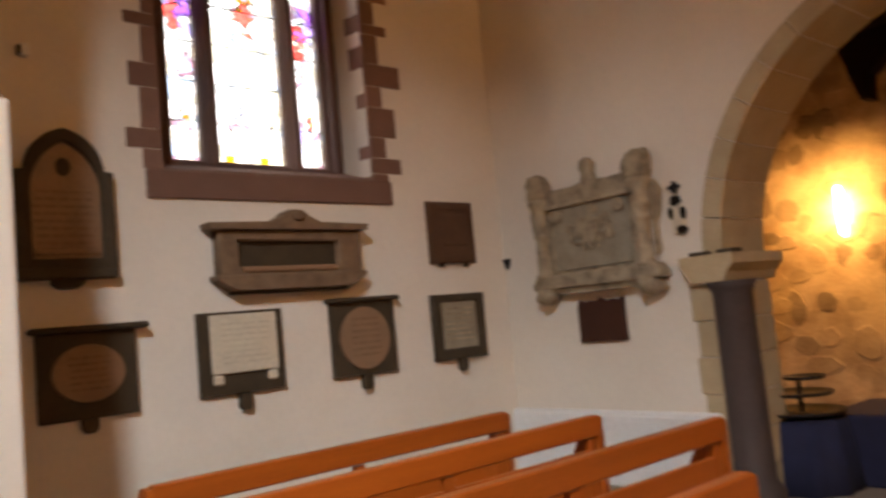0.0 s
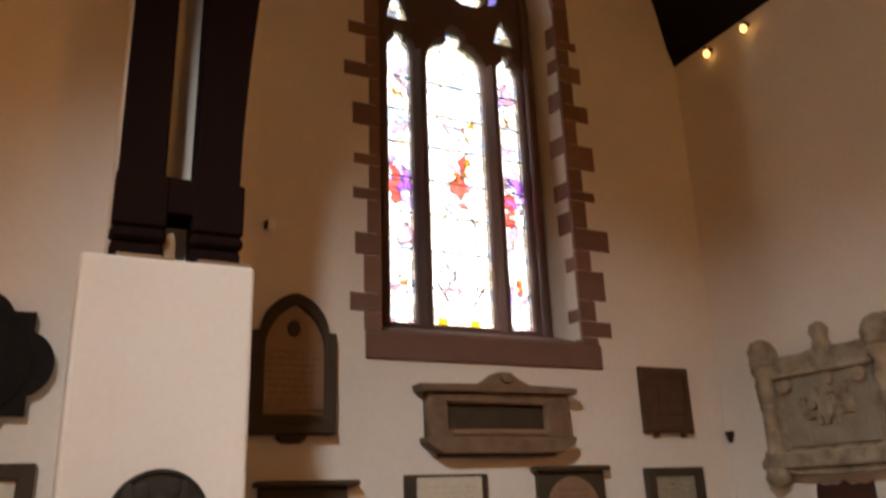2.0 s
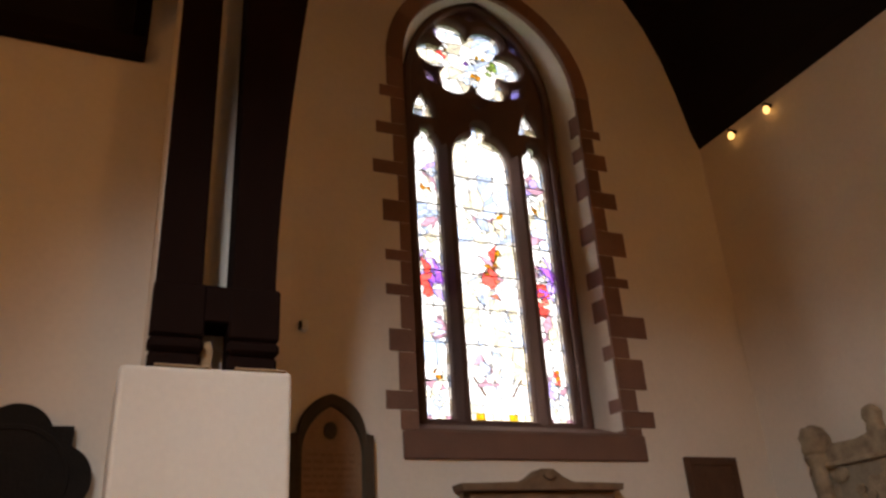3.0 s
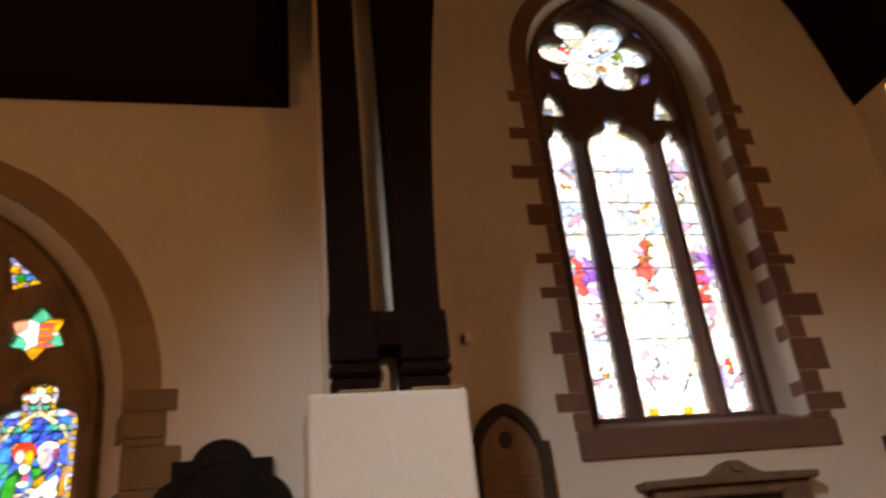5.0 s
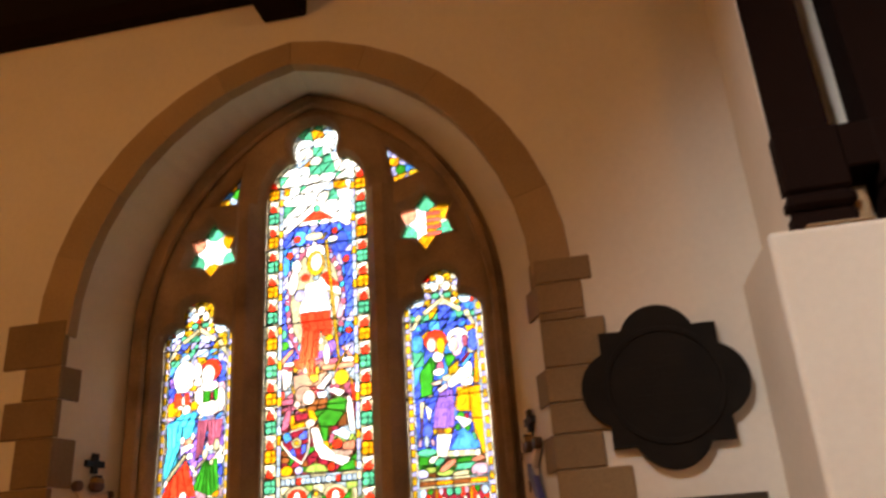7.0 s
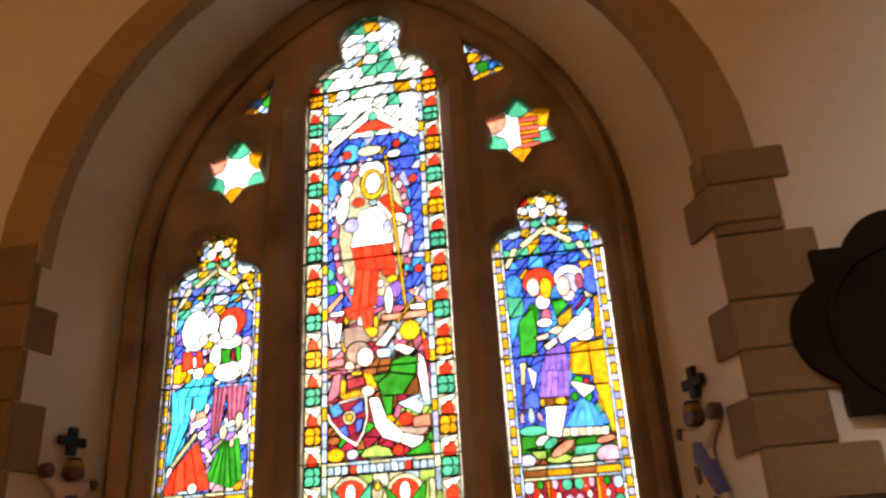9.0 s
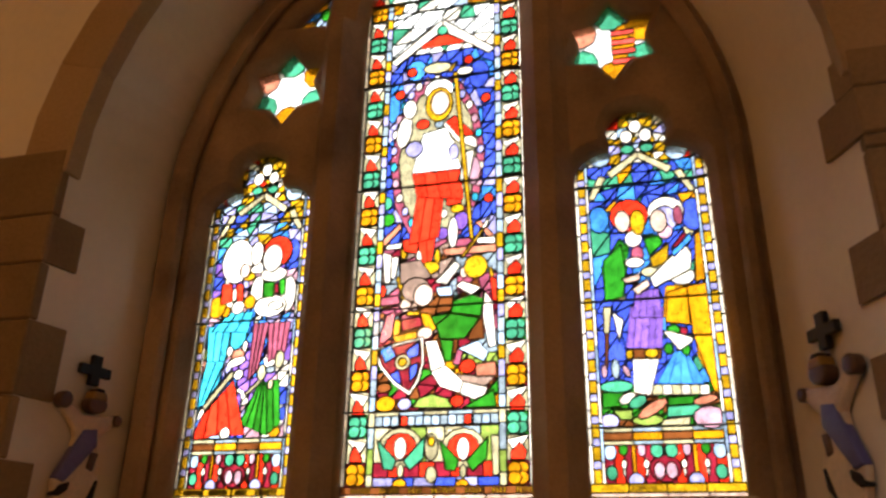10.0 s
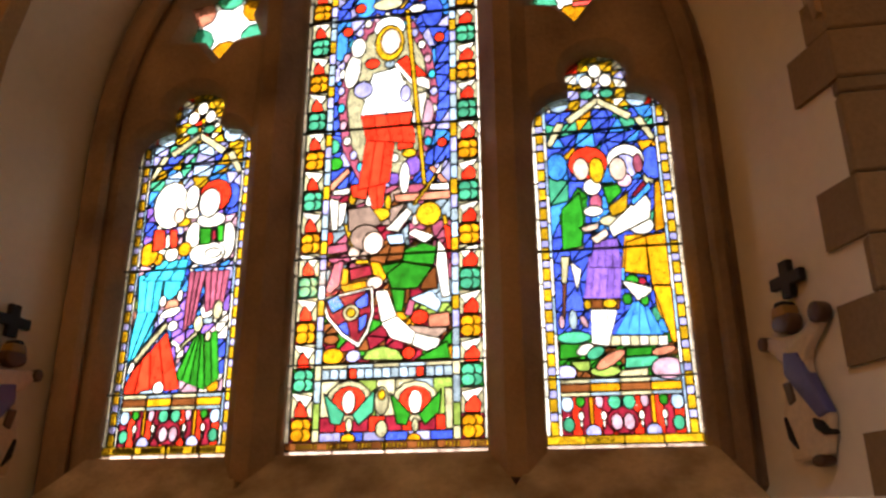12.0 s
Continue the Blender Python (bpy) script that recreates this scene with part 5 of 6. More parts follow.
cut = bpy.data.meshes.new_from_object(holder.evaluated_get(bpy.context.evaluated_depsgraph_get()))
bpy.data.objects.remove(holder)
bm = bmesh.new()
bm.from_mesh(cut)
bpy.data.meshes.remove(cut)
for v in bm.verts:
    v.co = (cx - 0.205 + v.co.x, GLASS_Y - 0.007 - v.co.z, z0 + 0.022 + v.co.y)
part("inscription", bm, LEAD, right_light, "painted words on the yellow strip")

# middle light: a tall red-robed shape in an oval glory above two kneeling shapes
cx, half, z0 = N_LIGHTS[1][0], N_LIGHTS[1][1], 1.885
c = Cartoon(23)
gold_line(c, half, "yellow", "brown")
for s in (-1, 1):
    a, b = sorted((s * half * 1.03, s * (half - 0.014)))
    c.column(["white"], a, b, 0.0, 2.2, 0.1)
    a, b = sorted((s * (half - 0.014), s * (half - 0.09)))
    v, k = 0.045, 0
    while v < 2.1:
        lean = s * 0.008
        c.add("red", [(a + 0.014, v + 0.083), (b - 0.014, v + 0.083), (b - 0.016 + lean, v + 0.112), ((a + b) / 2 + lean, v + 0.14), (a + 0.014, v + 0.11)])
        c.oval(("orange", "teal")[k % 2], (a + b) / 2 - 0.013, v + 0.024, 0.024, 0.022, 8)
        c.oval(("orange", "teal")[k % 2], (a + b) / 2 + 0.013, v + 0.024, 0.024, 0.022, 8)
        c.oval(("orange", "teal")[k % 2], (a + b) / 2 - 0.013, v + 0.056, 0.024, 0.022, 8)
        c.oval(("orange", "teal")[k % 2], (a + b) / 2 + 0.013, v + 0.056, 0.024, 0.022, 8)
        c.add("white", [(a, v + 0.15), (a + (b - a) * 0.4, v + 0.1), (b, v + 0.16), (b, v + 0.165)] if s > 0 else [(b, v + 0.15), (a + (b - a) * 0.6, v + 0.1), (a, v + 0.16), (a, v + 0.165)])
        c.rect("cream", a, b, v + 0.08, v + 0.165)
        c.rect(("wine", "green")[k % 2], a, b, v, v + 0.08)
        v, k = v + 0.165, k + 1
    a, b = sorted((s * (half - 0.09), s * (half - 0.116)))
    c.column(["pale_blue", "steel", "lilac", "yellow"], a, b, 0.3, 2.1, 0.055)
    c.column(["cream", "lime", "steel"], a, b, 0.0, 0.3, 0.08)
q = half - 0.116
c.quad("teal", (-0.214, 0.206), (-0.139, 0.135), (-0.151, 0.098), (-0.186, 0.104))
c.quad("teal", (-0.037, 0.214), (-0.041, 0.138), (-0.090, 0.097), (-0.113, 0.131))
c.oval("white", -0.126, 0.174, 0.024, 0.039)
c.oval("cream", -0.123, 0.098, 0.012, 0.024)
c.oval("orange", -0.125, 0.054, 0.025, 0.017)
c.oval("red", -0.126, 0.178, 0.058, 0.048)
c.oval("cream", -0.126, 0.176, 0.081, 0.069)
c.quad("green", (0.014, 0.200), (0.085, 0.129), (0.072, 0.093), (0.038, 0.099))
c.quad("green", (0.187, 0.207), (0.180, 0.133), (0.132, 0.092), (0.110, 0.126))
c.oval("white", 0.099, 0.168, 0.023, 0.039)
c.oval("cream", 0.099, 0.093, 0.012, 0.023)
c.oval("orange", 0.096, 0.050, 0.024, 0.017)
c.oval("red", 0.099, 0.172, 0.056, 0.047)
c.oval("cream", 0.099, 0.170, 0.078, 0.068)
c.oval("yellow", -0.014, 0.194, 0.013, 0.017)
c.oval("cream", -0.014, 0.175, 0.025, 0.047)
c.oval("cream", -0.013, 0.083, 0.021, 0.029)
c.quad("cream", (-0.259, 0.216), (-0.223, 0.224), (-0.228, 0.063), (-0.259, 0.064))
c.quad("cream", (0.197, 0.211), (0.227, 0.210), (0.234, 0.078), (0.201, 0.079))
for s in (-1, 1):
    c.rect("red", s * 0.115 - 0.013, s * 0.115 + 0.013, 0.25, 0.285)
c.row(["lilac", "blue"], -q, q, 0.045, 0.075, 6)
c.row(["wine", "red"], -q, q, 0.075, 0.125, 8)
c.row(["cream", "steel", "lime", "cream"], -q, q, 0.125, 0.245, 7)
c.row(["steel", "pale_blue"], -q, q, 0.25, 0.285, 15)
c.row(["cream", "steel"], -q, q, 0.285, 0.3, 5)
c.row(["cream"], -q, q, 0.24, 0.25, 4)
c.oval("yellow", -0.129, 0.480, 0.017, 0.017)
c.oval("cream", -0.129, 0.480, 0.030, 0.030)
c.quad("sky", (-0.218, 0.527), (-0.178, 0.547), (-0.153, 0.503), (-0.195, 0.480))
c.quad("blue", (-0.118, 0.519), (-0.069, 0.554), (-0.067, 0.501), (-0.103, 0.491))
c.quad("blue", (-0.177, 0.437), (-0.143, 0.453), (-0.129, 0.397), (-0.150, 0.407))
c.quad("blue", (-0.101, 0.463), (-0.068, 0.476), (-0.076, 0.429), (-0.099, 0.406))
c.quad("wine", (-0.225, 0.531), (-0.142, 0.544), (-0.062, 0.560), (-0.057, 0.475), (-0.074, 0.417), (-0.099, 0.373), (-0.153, 0.408), (-0.206, 0.471))
c.quad("white", (-0.237, 0.537), (-0.143, 0.555), (-0.051, 0.571), (-0.046, 0.473), (-0.064, 0.407), (-0.098, 0.355), (-0.162, 0.400), (-0.218, 0.466))
c.oval("flesh", -0.056, 0.732, 0.038, 0.044)
c.oval("taupe", -0.087, 0.756, 0.056, 0.049)
c.quad("taupe", (-0.153, 0.868), (-0.071, 0.876), (-0.024, 0.802), (-0.101, 0.779), (-0.149, 0.782))
c.quad("white", (-0.227, 0.920), (-0.187, 0.905), (-0.188, 0.791), (-0.210, 0.786))
c.quad("white", (-0.190, 0.894), (-0.157, 0.897), (-0.167, 0.818), (-0.186, 0.796))
c.quad("yellow", (-0.167, 0.812), (-0.149, 0.811), (-0.125, 0.725), (-0.139, 0.720))
c.oval("flesh", -0.125, 0.697, 0.022, 0.027)
c.oval("flesh", -0.047, 0.584, 0.030, 0.024)
c.quad("orange", (-0.173, 0.580), (-0.075, 0.595), (-0.066, 0.562), (-0.143, 0.530))
c.quad("orange", (-0.065, 0.663), (-0.031, 0.657), (-0.004, 0.601), (-0.023, 0.578), (-0.053, 0.615))
c.quad("orange", (-0.165, 0.645), (-0.141, 0.639), (-0.142, 0.581), (-0.172, 0.580))
c.quad("yellow", (-0.118, 0.673), (-0.070, 0.670), (-0.070, 0.655), (-0.118, 0.655))
c.quad("mauve", (-0.198, 0.663), (-0.161, 0.675), (-0.173, 0.580), (-0.204, 0.552), (-0.226, 0.560))
c.quad("wine", (-0.141, 0.639), (-0.064, 0.650), (-0.055, 0.612), (-0.135, 0.595))
c.quad("mauve", (-0.226, 0.679), (-0.200, 0.691), (-0.109, 0.702), (-0.097, 0.672), (-0.198, 0.663))
c.quad("white", (-0.044, 0.554), (-0.001, 0.555), (0.034, 0.460), (-0.021, 0.439))
c.quad("white", (-0.021, 0.439), (0.034, 0.460), (0.097, 0.399), (0.086, 0.359), (0.015, 0.384))
c.quad("white", (0.097, 0.399), (0.187, 0.375), (0.175, 0.348), (0.138, 0.333), (0.086, 0.359))
c.oval("yellow", 0.144, 0.830, 0.046, 0.047)
c.oval("flesh", 0.099, 0.811, 0.015, 0.024)
c.quad("white", (0.066, 0.760), (0.094, 0.777), (0.167, 0.745), (0.129, 0.720))
c.quad("white", (-0.015, 0.779), (0.064, 0.859), (0.087, 0.839), (0.034, 0.767))
c.quad("pale_blue", (-0.009, 0.759), (0.055, 0.763), (0.056, 0.721), (0.004, 0.722))
c.quad("green", (0.066, 0.746), (0.129, 0.719), (0.176, 0.733), (0.163, 0.635), (0.051, 0.656))
c.quad("green", (0.051, 0.654), (0.160, 0.630), (0.104, 0.555), (0.013, 0.558), (-0.005, 0.612))
c.quad("green", (-0.027, 0.646), (0.051, 0.656), (-0.002, 0.593))
c.quad("brown", (0.008, 0.717), (0.061, 0.719), (0.051, 0.663), (-0.007, 0.657))
c.quad("white", (0.178, 0.731), (0.207, 0.688), (0.218, 0.523), (0.192, 0.517), (0.171, 0.636))
c.quad("red", (0.197, 0.787), (0.223, 0.774), (0.222, 0.687), (0.209, 0.693))
c.quad("yellow", (0.192, 0.821), (0.207, 0.820), (0.222, 0.730), (0.212, 0.731))
c.quad("pale_blue", (0.076, 0.520), (0.151, 0.546), (0.190, 0.501), (0.175, 0.467), (0.115, 0.500))
c.quad("mauve", (0.076, 0.520), (0.104, 0.529), (0.085, 0.457), (0.059, 0.464))
c.oval("red", 0.113, 0.453, 0.032, 0.027)
c.quad("clay", (0.140, 0.460), (0.216, 0.467), (0.217, 0.416), (0.145, 0.414))
c.quad("taupe", (0.054, 0.428), (0.215, 0.411), (0.175, 0.377), (0.105, 0.395))
c.oval("brown", 0.160, 0.393, 0.050, 0.015)
c.quad("green", (0.011, 0.558), (0.063, 0.552), (0.054, 0.474), (0.028, 0.476))
c.quad("brown", (0.134, 0.617), (0.171, 0.631), (0.176, 0.551), (0.114, 0.549))
c.quad("green", (0.096, 0.306), (0.207, 0.366), (0.217, 0.307))
c.quad("lime", (-0.085, 0.313), (-0.066, 0.345), (-0.015, 0.359), (0.041, 0.341), (0.061, 0.307))
c.oval("cream", -0.014, 0.320, 0.042, 0.022)
c.oval("red", 0.076, 0.331, 0.024, 0.022)
c.oval("lilac", -0.116, 0.327, 0.026, 0.022)
c.oval("orange", -0.188, 0.329, 0.039, 0.029)
c.oval("brown", -0.196, 0.388, 0.029, 0.018)
c.oval("yellow", -0.244, 0.397, 0.019, 0.012)
c.oval("red", -0.219, 0.759, 0.015, 0.027)
c.quad("mauve", (-0.229, 0.732), (-0.153, 0.738), (-0.146, 0.704), (-0.222, 0.698))
c.oval("lime", -0.224, 0.697, 0.013, 0.013)
c.quad("yellow", (0.050, 1.708), (0.068, 1.706), (0.137, 0.942), (0.122, 0.943))
c.quad("yellow", (0.084, 0.869), (0.097, 0.868), (0.178, 0.978), (0.165, 0.979))
c.quad("white", (0.160, 0.975), (0.187, 0.987), (0.210, 1.055))
c.oval("flesh", -0.005, 1.566, 0.040, 0.059)
c.oval("yellow", -0.009, 1.560, 0.059, 0.083)
c.oval("bloom_white", -0.010, 1.629, 0.062, 0.056)
c.oval("steel", -0.007, 1.465, 0.020, 0.020)
c.quad("red", (0.019, 1.473), (0.058, 1.497), (0.145, 1.394), (0.074, 1.396))
c.quad("white", (0.005, 1.464), (0.024, 1.473), (0.148, 1.377), (0.150, 1.334), (0.074, 1.369))
c.oval("red", -0.076, 1.473, 0.030, 0.024)
c.oval("white", -0.134, 1.552, 0.030, 0.046)
c.oval("white", -0.154, 1.448, 0.032, 0.079, turn=-0.15)
c.oval("lilac", -0.110, 1.361, 0.038, 0.038)
c.oval("lilac", 0.055, 1.328, 0.021, 0.037)
folds(c, "bloom_white", [(-0.116, 1.249), (-0.072, 1.428)], [(0.085, 1.250), (0.025, 1.445)], 2)
c.oval("white", -0.022, 1.336, 0.090, 0.092)
c.quad("white", (0.093, 1.324), (0.141, 1.329), (0.118, 1.195), (0.080, 1.199))
c.oval("white", 0.094, 1.206, 0.019, 0.025)
folds(c, "red", [(-0.093, 1.142), (-0.116, 1.249)], [(0.095, 1.115), (0.080, 1.246)], 4)
folds(c, "red", [(-0.119, 0.942), (-0.093, 1.142)], [(0.000, 0.963), (0.020, 1.163)], 3)
c.quad("red", (0.020, 1.163), (0.095, 1.156), (0.086, 1.096), (0.030, 1.090))
c.quad("red", (-0.148, 0.964), (-0.078, 0.969), (-0.086, 0.901), (-0.137, 0.914))
folds(c, "red", [(-0.061, 0.860), (-0.087, 0.960)], [(-0.025, 0.867), (-0.013, 0.959)], 2)
c.oval("white", -0.076, 0.890, 0.012, 0.030)
c.oval("yellow", -0.034, 0.839, 0.039, 0.027)
c.oval("yellow", -0.137, 0.909, 0.014, 0.026)
c.oval("yellow", -0.005, 0.880, 0.012, 0.037)
c.oval("yellow", 0.072, 1.076, 0.028, 0.019)
c.oval("white", 0.055, 0.978, 0.020, 0.065)
c.oval("white", 0.017, 1.061, 0.017, 0.020)
c.oval("purple", 0.087, 1.025, 0.029, 0.042)
c.oval("purple", 0.014, 0.976, 0.026, 0.026)
c.quad("white", (0.146, 0.946), (0.219, 0.946), (0.218, 0.917), (0.151, 0.922))
c.quad("clay", (0.015, 0.913), (0.223, 0.916), (0.223, 0.883), (0.025, 0.883))
c.quad("white", (-0.209, 0.949), (-0.143, 0.954), (-0.152, 0.927), (-0.217, 0.928))
c.quad("clay", (-0.229, 0.971), (-0.160, 1.036), (-0.150, 1.013), (-0.218, 0.940))
c.quad("clay", (0.142, 1.011), (0.160, 1.019), (0.219, 0.946), (0.196, 0.942))
c.oval("teal", -0.217, 1.127, 0.024, 0.032)
c.oval("green", -0.209, 1.055, 0.031, 0.028)
c.oval("pink", 0.136, 1.235, 0.028, 0.063)
c.oval("red", -0.130, 1.735, 0.022, 0.024)
c.oval("red", -0.179, 1.630, 0.022, 0.023)
c.oval("red", 0.187, 1.563, 0.020, 0.023)
c.oval("red", 0.195, 1.109, 0.019, 0.020)
c.oval("red", 0.115, 1.761, 0.020, 0.023)
c.oval("white", -0.021, 1.682, 0.015, 0.023)
c.oval("pink", 0.018, 1.669, 0.015, 0.022)
c.oval("cyan", 0.056, 1.639, 0.014, 0.022)
c.oval("lilac", 0.090, 1.595, 0.014, 0.022)
c.oval("white", 0.118, 1.539, 0.015, 0.021)
c.oval("pink", 0.141, 1.473, 0.015, 0.021)
c.oval("cyan", 0.157, 1.402, 0.014, 0.020)
c.oval("lilac", 0.164, 1.327, 0.015, 0.020)
c.oval("white", 0.164, 1.253, 0.014, 0.020)
c.oval("pink", 0.157, 1.183, 0.014, 0.019)
c.oval("cyan", 0.142, 1.118, 0.014, 0.020)
c.oval("lilac", 0.121, 1.063, 0.014, 0.019)
c.oval("white", 0.095, 1.018, 0.013, 0.019)
c.oval("pink", 0.064, 0.986, 0.014, 0.019)
c.oval("cyan", 0.030, 0.968, 0.014, 0.018)
c.oval("lilac", -0.006, 0.963, 0.014, 0.019)
c.oval("white", -0.042, 0.973, 0.013, 0.019)
c.oval("pink", -0.078, 0.998, 0.014, 0.019)
c.oval("cyan", -0.111, 1.035, 0.014, 0.020)
c.oval("lilac", -0.140, 1.085, 0.014, 0.020)
c.oval("white", -0.165, 1.146, 0.015, 0.020)
c.oval("pink", -0.183, 1.214, 0.015, 0.021)
c.oval("cyan", -0.194, 1.288, 0.015, 0.021)
c.oval("lilac", -0.197, 1.364, 0.015, 0.021)
c.oval("white", -0.192, 1.439, 0.015, 0.022)
c.oval("pink", -0.179, 1.509, 0.015, 0.022)
c.oval("cyan", -0.158, 1.571, 0.015, 0.022)
c.oval("lilac", -0.130, 1.622, 0.015, 0.022)
c.oval("white", -0.097, 1.658, 0.015, 0.022)
c.oval("pink", -0.060, 1.679, 0.015, 0.022)
c.oval("cream", -0.013, 1.308, 0.161, 0.345)
c.oval("mauve", -0.013, 1.308, 0.196, 0.394)
c.quad("yellow", (0.055, 1.755), (0.070, 1.758), (0.040, 1.709), (0.025, 1.717))
c.oval("white", 0.100, 1.708, 0.035, 0.021)
c.oval("cream", -0.020, 1.741, 0.061, 0.029)
c.oval("sky", -0.111, 1.741, 0.045, 0.053)
c.oval("blue", 0.159, 1.683, 0.044, 0.070)
c.oval("sky", -0.206, 1.566, 0.030, 0.070)
c.oval("teal", 0.0, 1.93, 0.024, 0.026, 8)
c.add("white", [(-0.23, 1.8), (-0.2, 1.78), (0.0, 1.93), (0.0, 1.99)]); c.add("white", [(0.0, 1.99), (0.0, 1.93), (0.2, 1.78), (0.23, 1.8)])
c.add("red", [(-0.11, 1.85), (0.11, 1.85), (0.0, 1.92)])
c.crazy(["teal", "bloom_white", "pale_blue", "bloom_white", "white", "bloom_white", "bloom_white", "orange"], -half, half, 2.05, 2.56, 0.075, 0.065)
c.crazy(["bloom_white", "bloom_white", "white", "teal", "bloom_white"], -q, q, 1.82, 2.1, 0.08, 0.065)
c.crazy(["blue", "blue", "sky", "blue", "lilac"], -q, q, 0.95, 1.82, 0.06, 0.075)
c.crazy(["mauve", "taupe", "wine", "brown", "steel", "mauve"], -q, q, 0.5, 0.95, 0.075, 0.075)
c.crazy(["brown", "wine", "lime", "orange", "brown", "green"], -q, q, 0.3, 0.5, 0.055, 0.045)
middle_light = light_part(nave_window, "stained_light", cx, half, z0 - 0.02, GLASS_Y)
c.build(middle_light, cx, z0, GLASS_Y)
bars(middle_light, cx, half, (z0 + 0.3, z0 + 0.68, z0 + 1.185, z0 + 1.675, z0 + 2.1), GLASS_Y)

# small tracery lights
for s in (-1, 1):
    c = Cartoon(30 + s)
    for k in range(6):
        a = math.pi * k / 3
        c.oval(("teal", "orange", "teal", "orange", "teal", "clay")[k], 0.14 * math.sin(a), 0.14 * math.cos(a), 0.066, 0.066, 9)
    if s > 0:
        c.row(["red", "yellow", "red"], 0.0, 0.09, -0.09, 0.09, 1)
        c.pieces = [("red", [(0, -0.09 + 0.045 * k), (0.09, -0.09 + 0.045 * k), (0.09, -0.065 + 0.045 * k), (0, -0.065 + 0.045 * k)]) for k in range(4)] + c.pieces[:-1]
        c.rect("orange", 0.0, 0.09, -0.1, 0.1)
    c.oval("white", 0, 0, 0.13, 0.13, 12)
    c.rect("white", -0.21, 0.21, -0.21, 0.21)
    star_light = light_part(nave_window, "star_light", N_MID + s * 0.695, 0.12, 3.42, GLASS_Y)
    c.build(star_light, N_MID + s * 0.695, 3.61, GLASS_Y, 0.004, CLEAR)
    c = Cartoon(33 + s)
    c.oval("green", s * 0.55, 4.0, 0.034, 0.034, 9)
    c.crazy(["sky", "yellow", "lilac", "orange", "pale_blue"], min(s * 0.42, s * 0.73), max(s * 0.42, s * 0.73), 3.86, 4.2, 0.06, 0.06)
    c.build(star_light, N_MID, 0.0, GLASS_Y)

# pale gable window
for k, (cx, half, z0, *_) in enumerate(G_LIGHTS):
    c = Cartoon(40 + k)
    if k == 1:
        for u, v, ru, rv, cols in ((0.01, 1.24, 0.1, 0.3, ("red", "red", "clay", "red", "orange")), (0.03, 1.4, 0.1, 0.3, ("red", "clay", "pink", "white")), (0.08, 1.5, 0.06, 0.15, ("orange", "cream", "yellow")), (-0.09, 1.08, 0.05, 0.14, ("lilac", "pale_blue", "pale_blue")), (0.12, 0.98, 0.13, 0.12, ("cream", "white", "pale_blue", "cream")), (-0.05, 1.75, 0.2, 0.2, ("white", "pale_blue", "cream")), (0.14, 1.85, 0.08, 0.2, ("orange", "white", "cream")), (0.0, 0.55, 0.22, 0.2, ("cream", "white", "pale_blue"))):
            c.patch(cols, u, v, ru, rv)
        for s in (-1, 1):
            for k2 in range(3):
                c.patch(("pale_blue", "cream", "white", "pink", "cream", "white"), s * 0.1, 0.45 + 0.75 * k2, 0.13, 0.3, 8)
            c.add("brown", [(s * 0.12, 0.22), (s * 0.135, 0.215), (s * 0.235, 0.37), (s * 0.225, 0.38)])
        c.row(["cream", "yellow", "cream", "cream"], -half, half, 0.0, 0.07, 8)
    else:
        c.patch(("red", "red", "purple"), -0.01 if k == 0 else -0.05, 1.2, 0.1, 0.26, 9)
        c.patch(("lilac", "purple", "lilac"), 0.06, 1.3, 0.09, 0.3, 9)
        c.patch(("pink", "lilac", "white"), -0.06, 1.42, 0.05, 0.12)
        c.patch(("red", "orange", "white"), 0.02, 0.4, 0.07, 0.1)
        c.patch(("pale_blue", "white", "cream"), -0.02, 0.16, 0.09, 0.1)
        c.patch(("cream", "white", "orange"), 0.0, 2.15, 0.08, 0.2)
        for k2 in range(5):
            c.patch(("pale_blue", "cream", "white", "pink", "lilac"), 0.0, 0.3 + 0.5 * k2, 0.11, 0.25, 7)
        c.row(["pink", "white", "cream"], -half, half, 0.0, 0.04, 4)
    for s in (-1, 1):
        a, b = sorted((s * half * 1.05, s * (half - 0.022)))
        c.column(["white", "cream", "white", "pale_blue"], a, b, 0.0, 3.0, 0.09)
    c.crazy(["white", "white", "cream", "white", "white", "pale_blue", "white"], -half + 0.02, half - 0.02, 0.0, 3.0, 0.13, 0.17)
    pale_light = light_part(gable_window, "stained_light", cx, half, z0, G_GLASS)
    c.build(pale_light, cx, z0, G_GLASS, 0.0045, CLEAR)
    bars(pale_light, cx, half, [z0 + 0.33 * j for j in range(1, 8)], G_GLASS, 0.005)
c = Cartoon(50)
for u, v, ru, rv, col in ((-0.3, 0.0, 0.08, 0.14, "red"), (-0.27, 0.14, 0.06, 0.1, "orange"), (0.02, 0.03, 0.07, 0.09, "purple"), (0.24, 0.0, 0.12, 0.09, "lime"), (0.06, -0.16, 0.1, 0.06, "orange"), (0.12, 0.1, 0.08, 0.05, "yellow"), (0.02, -0.2, 0.12, 0.1, "pale_blue")):
    c.patch((col, col, "white"), u, v, ru * 1.2, rv * 1.2, 5)
c.crazy(["white", "white", "cream", "pale_blue"], -0.62, 0.62, -0.54, 0.54, 0.17, 0.15)
rose_light = light_part(gable_window, "rose_light", G_MID - 0.03, 0.3, 6.2, G_GLASS)
c.build(rose_light, G_MID - 0.03, 6.7, G_GLASS, 0.0045, CLEAR)
c = Cartoon(51)
c.crazy(["white", "cream", "white"], 0.43, 0.72, 5.88, 6.27, 0.1, 0.1)
c.crazy(["white", "cream", "white"], -0.72, -0.43, 5.88, 6.27, 0.1, 0.1)
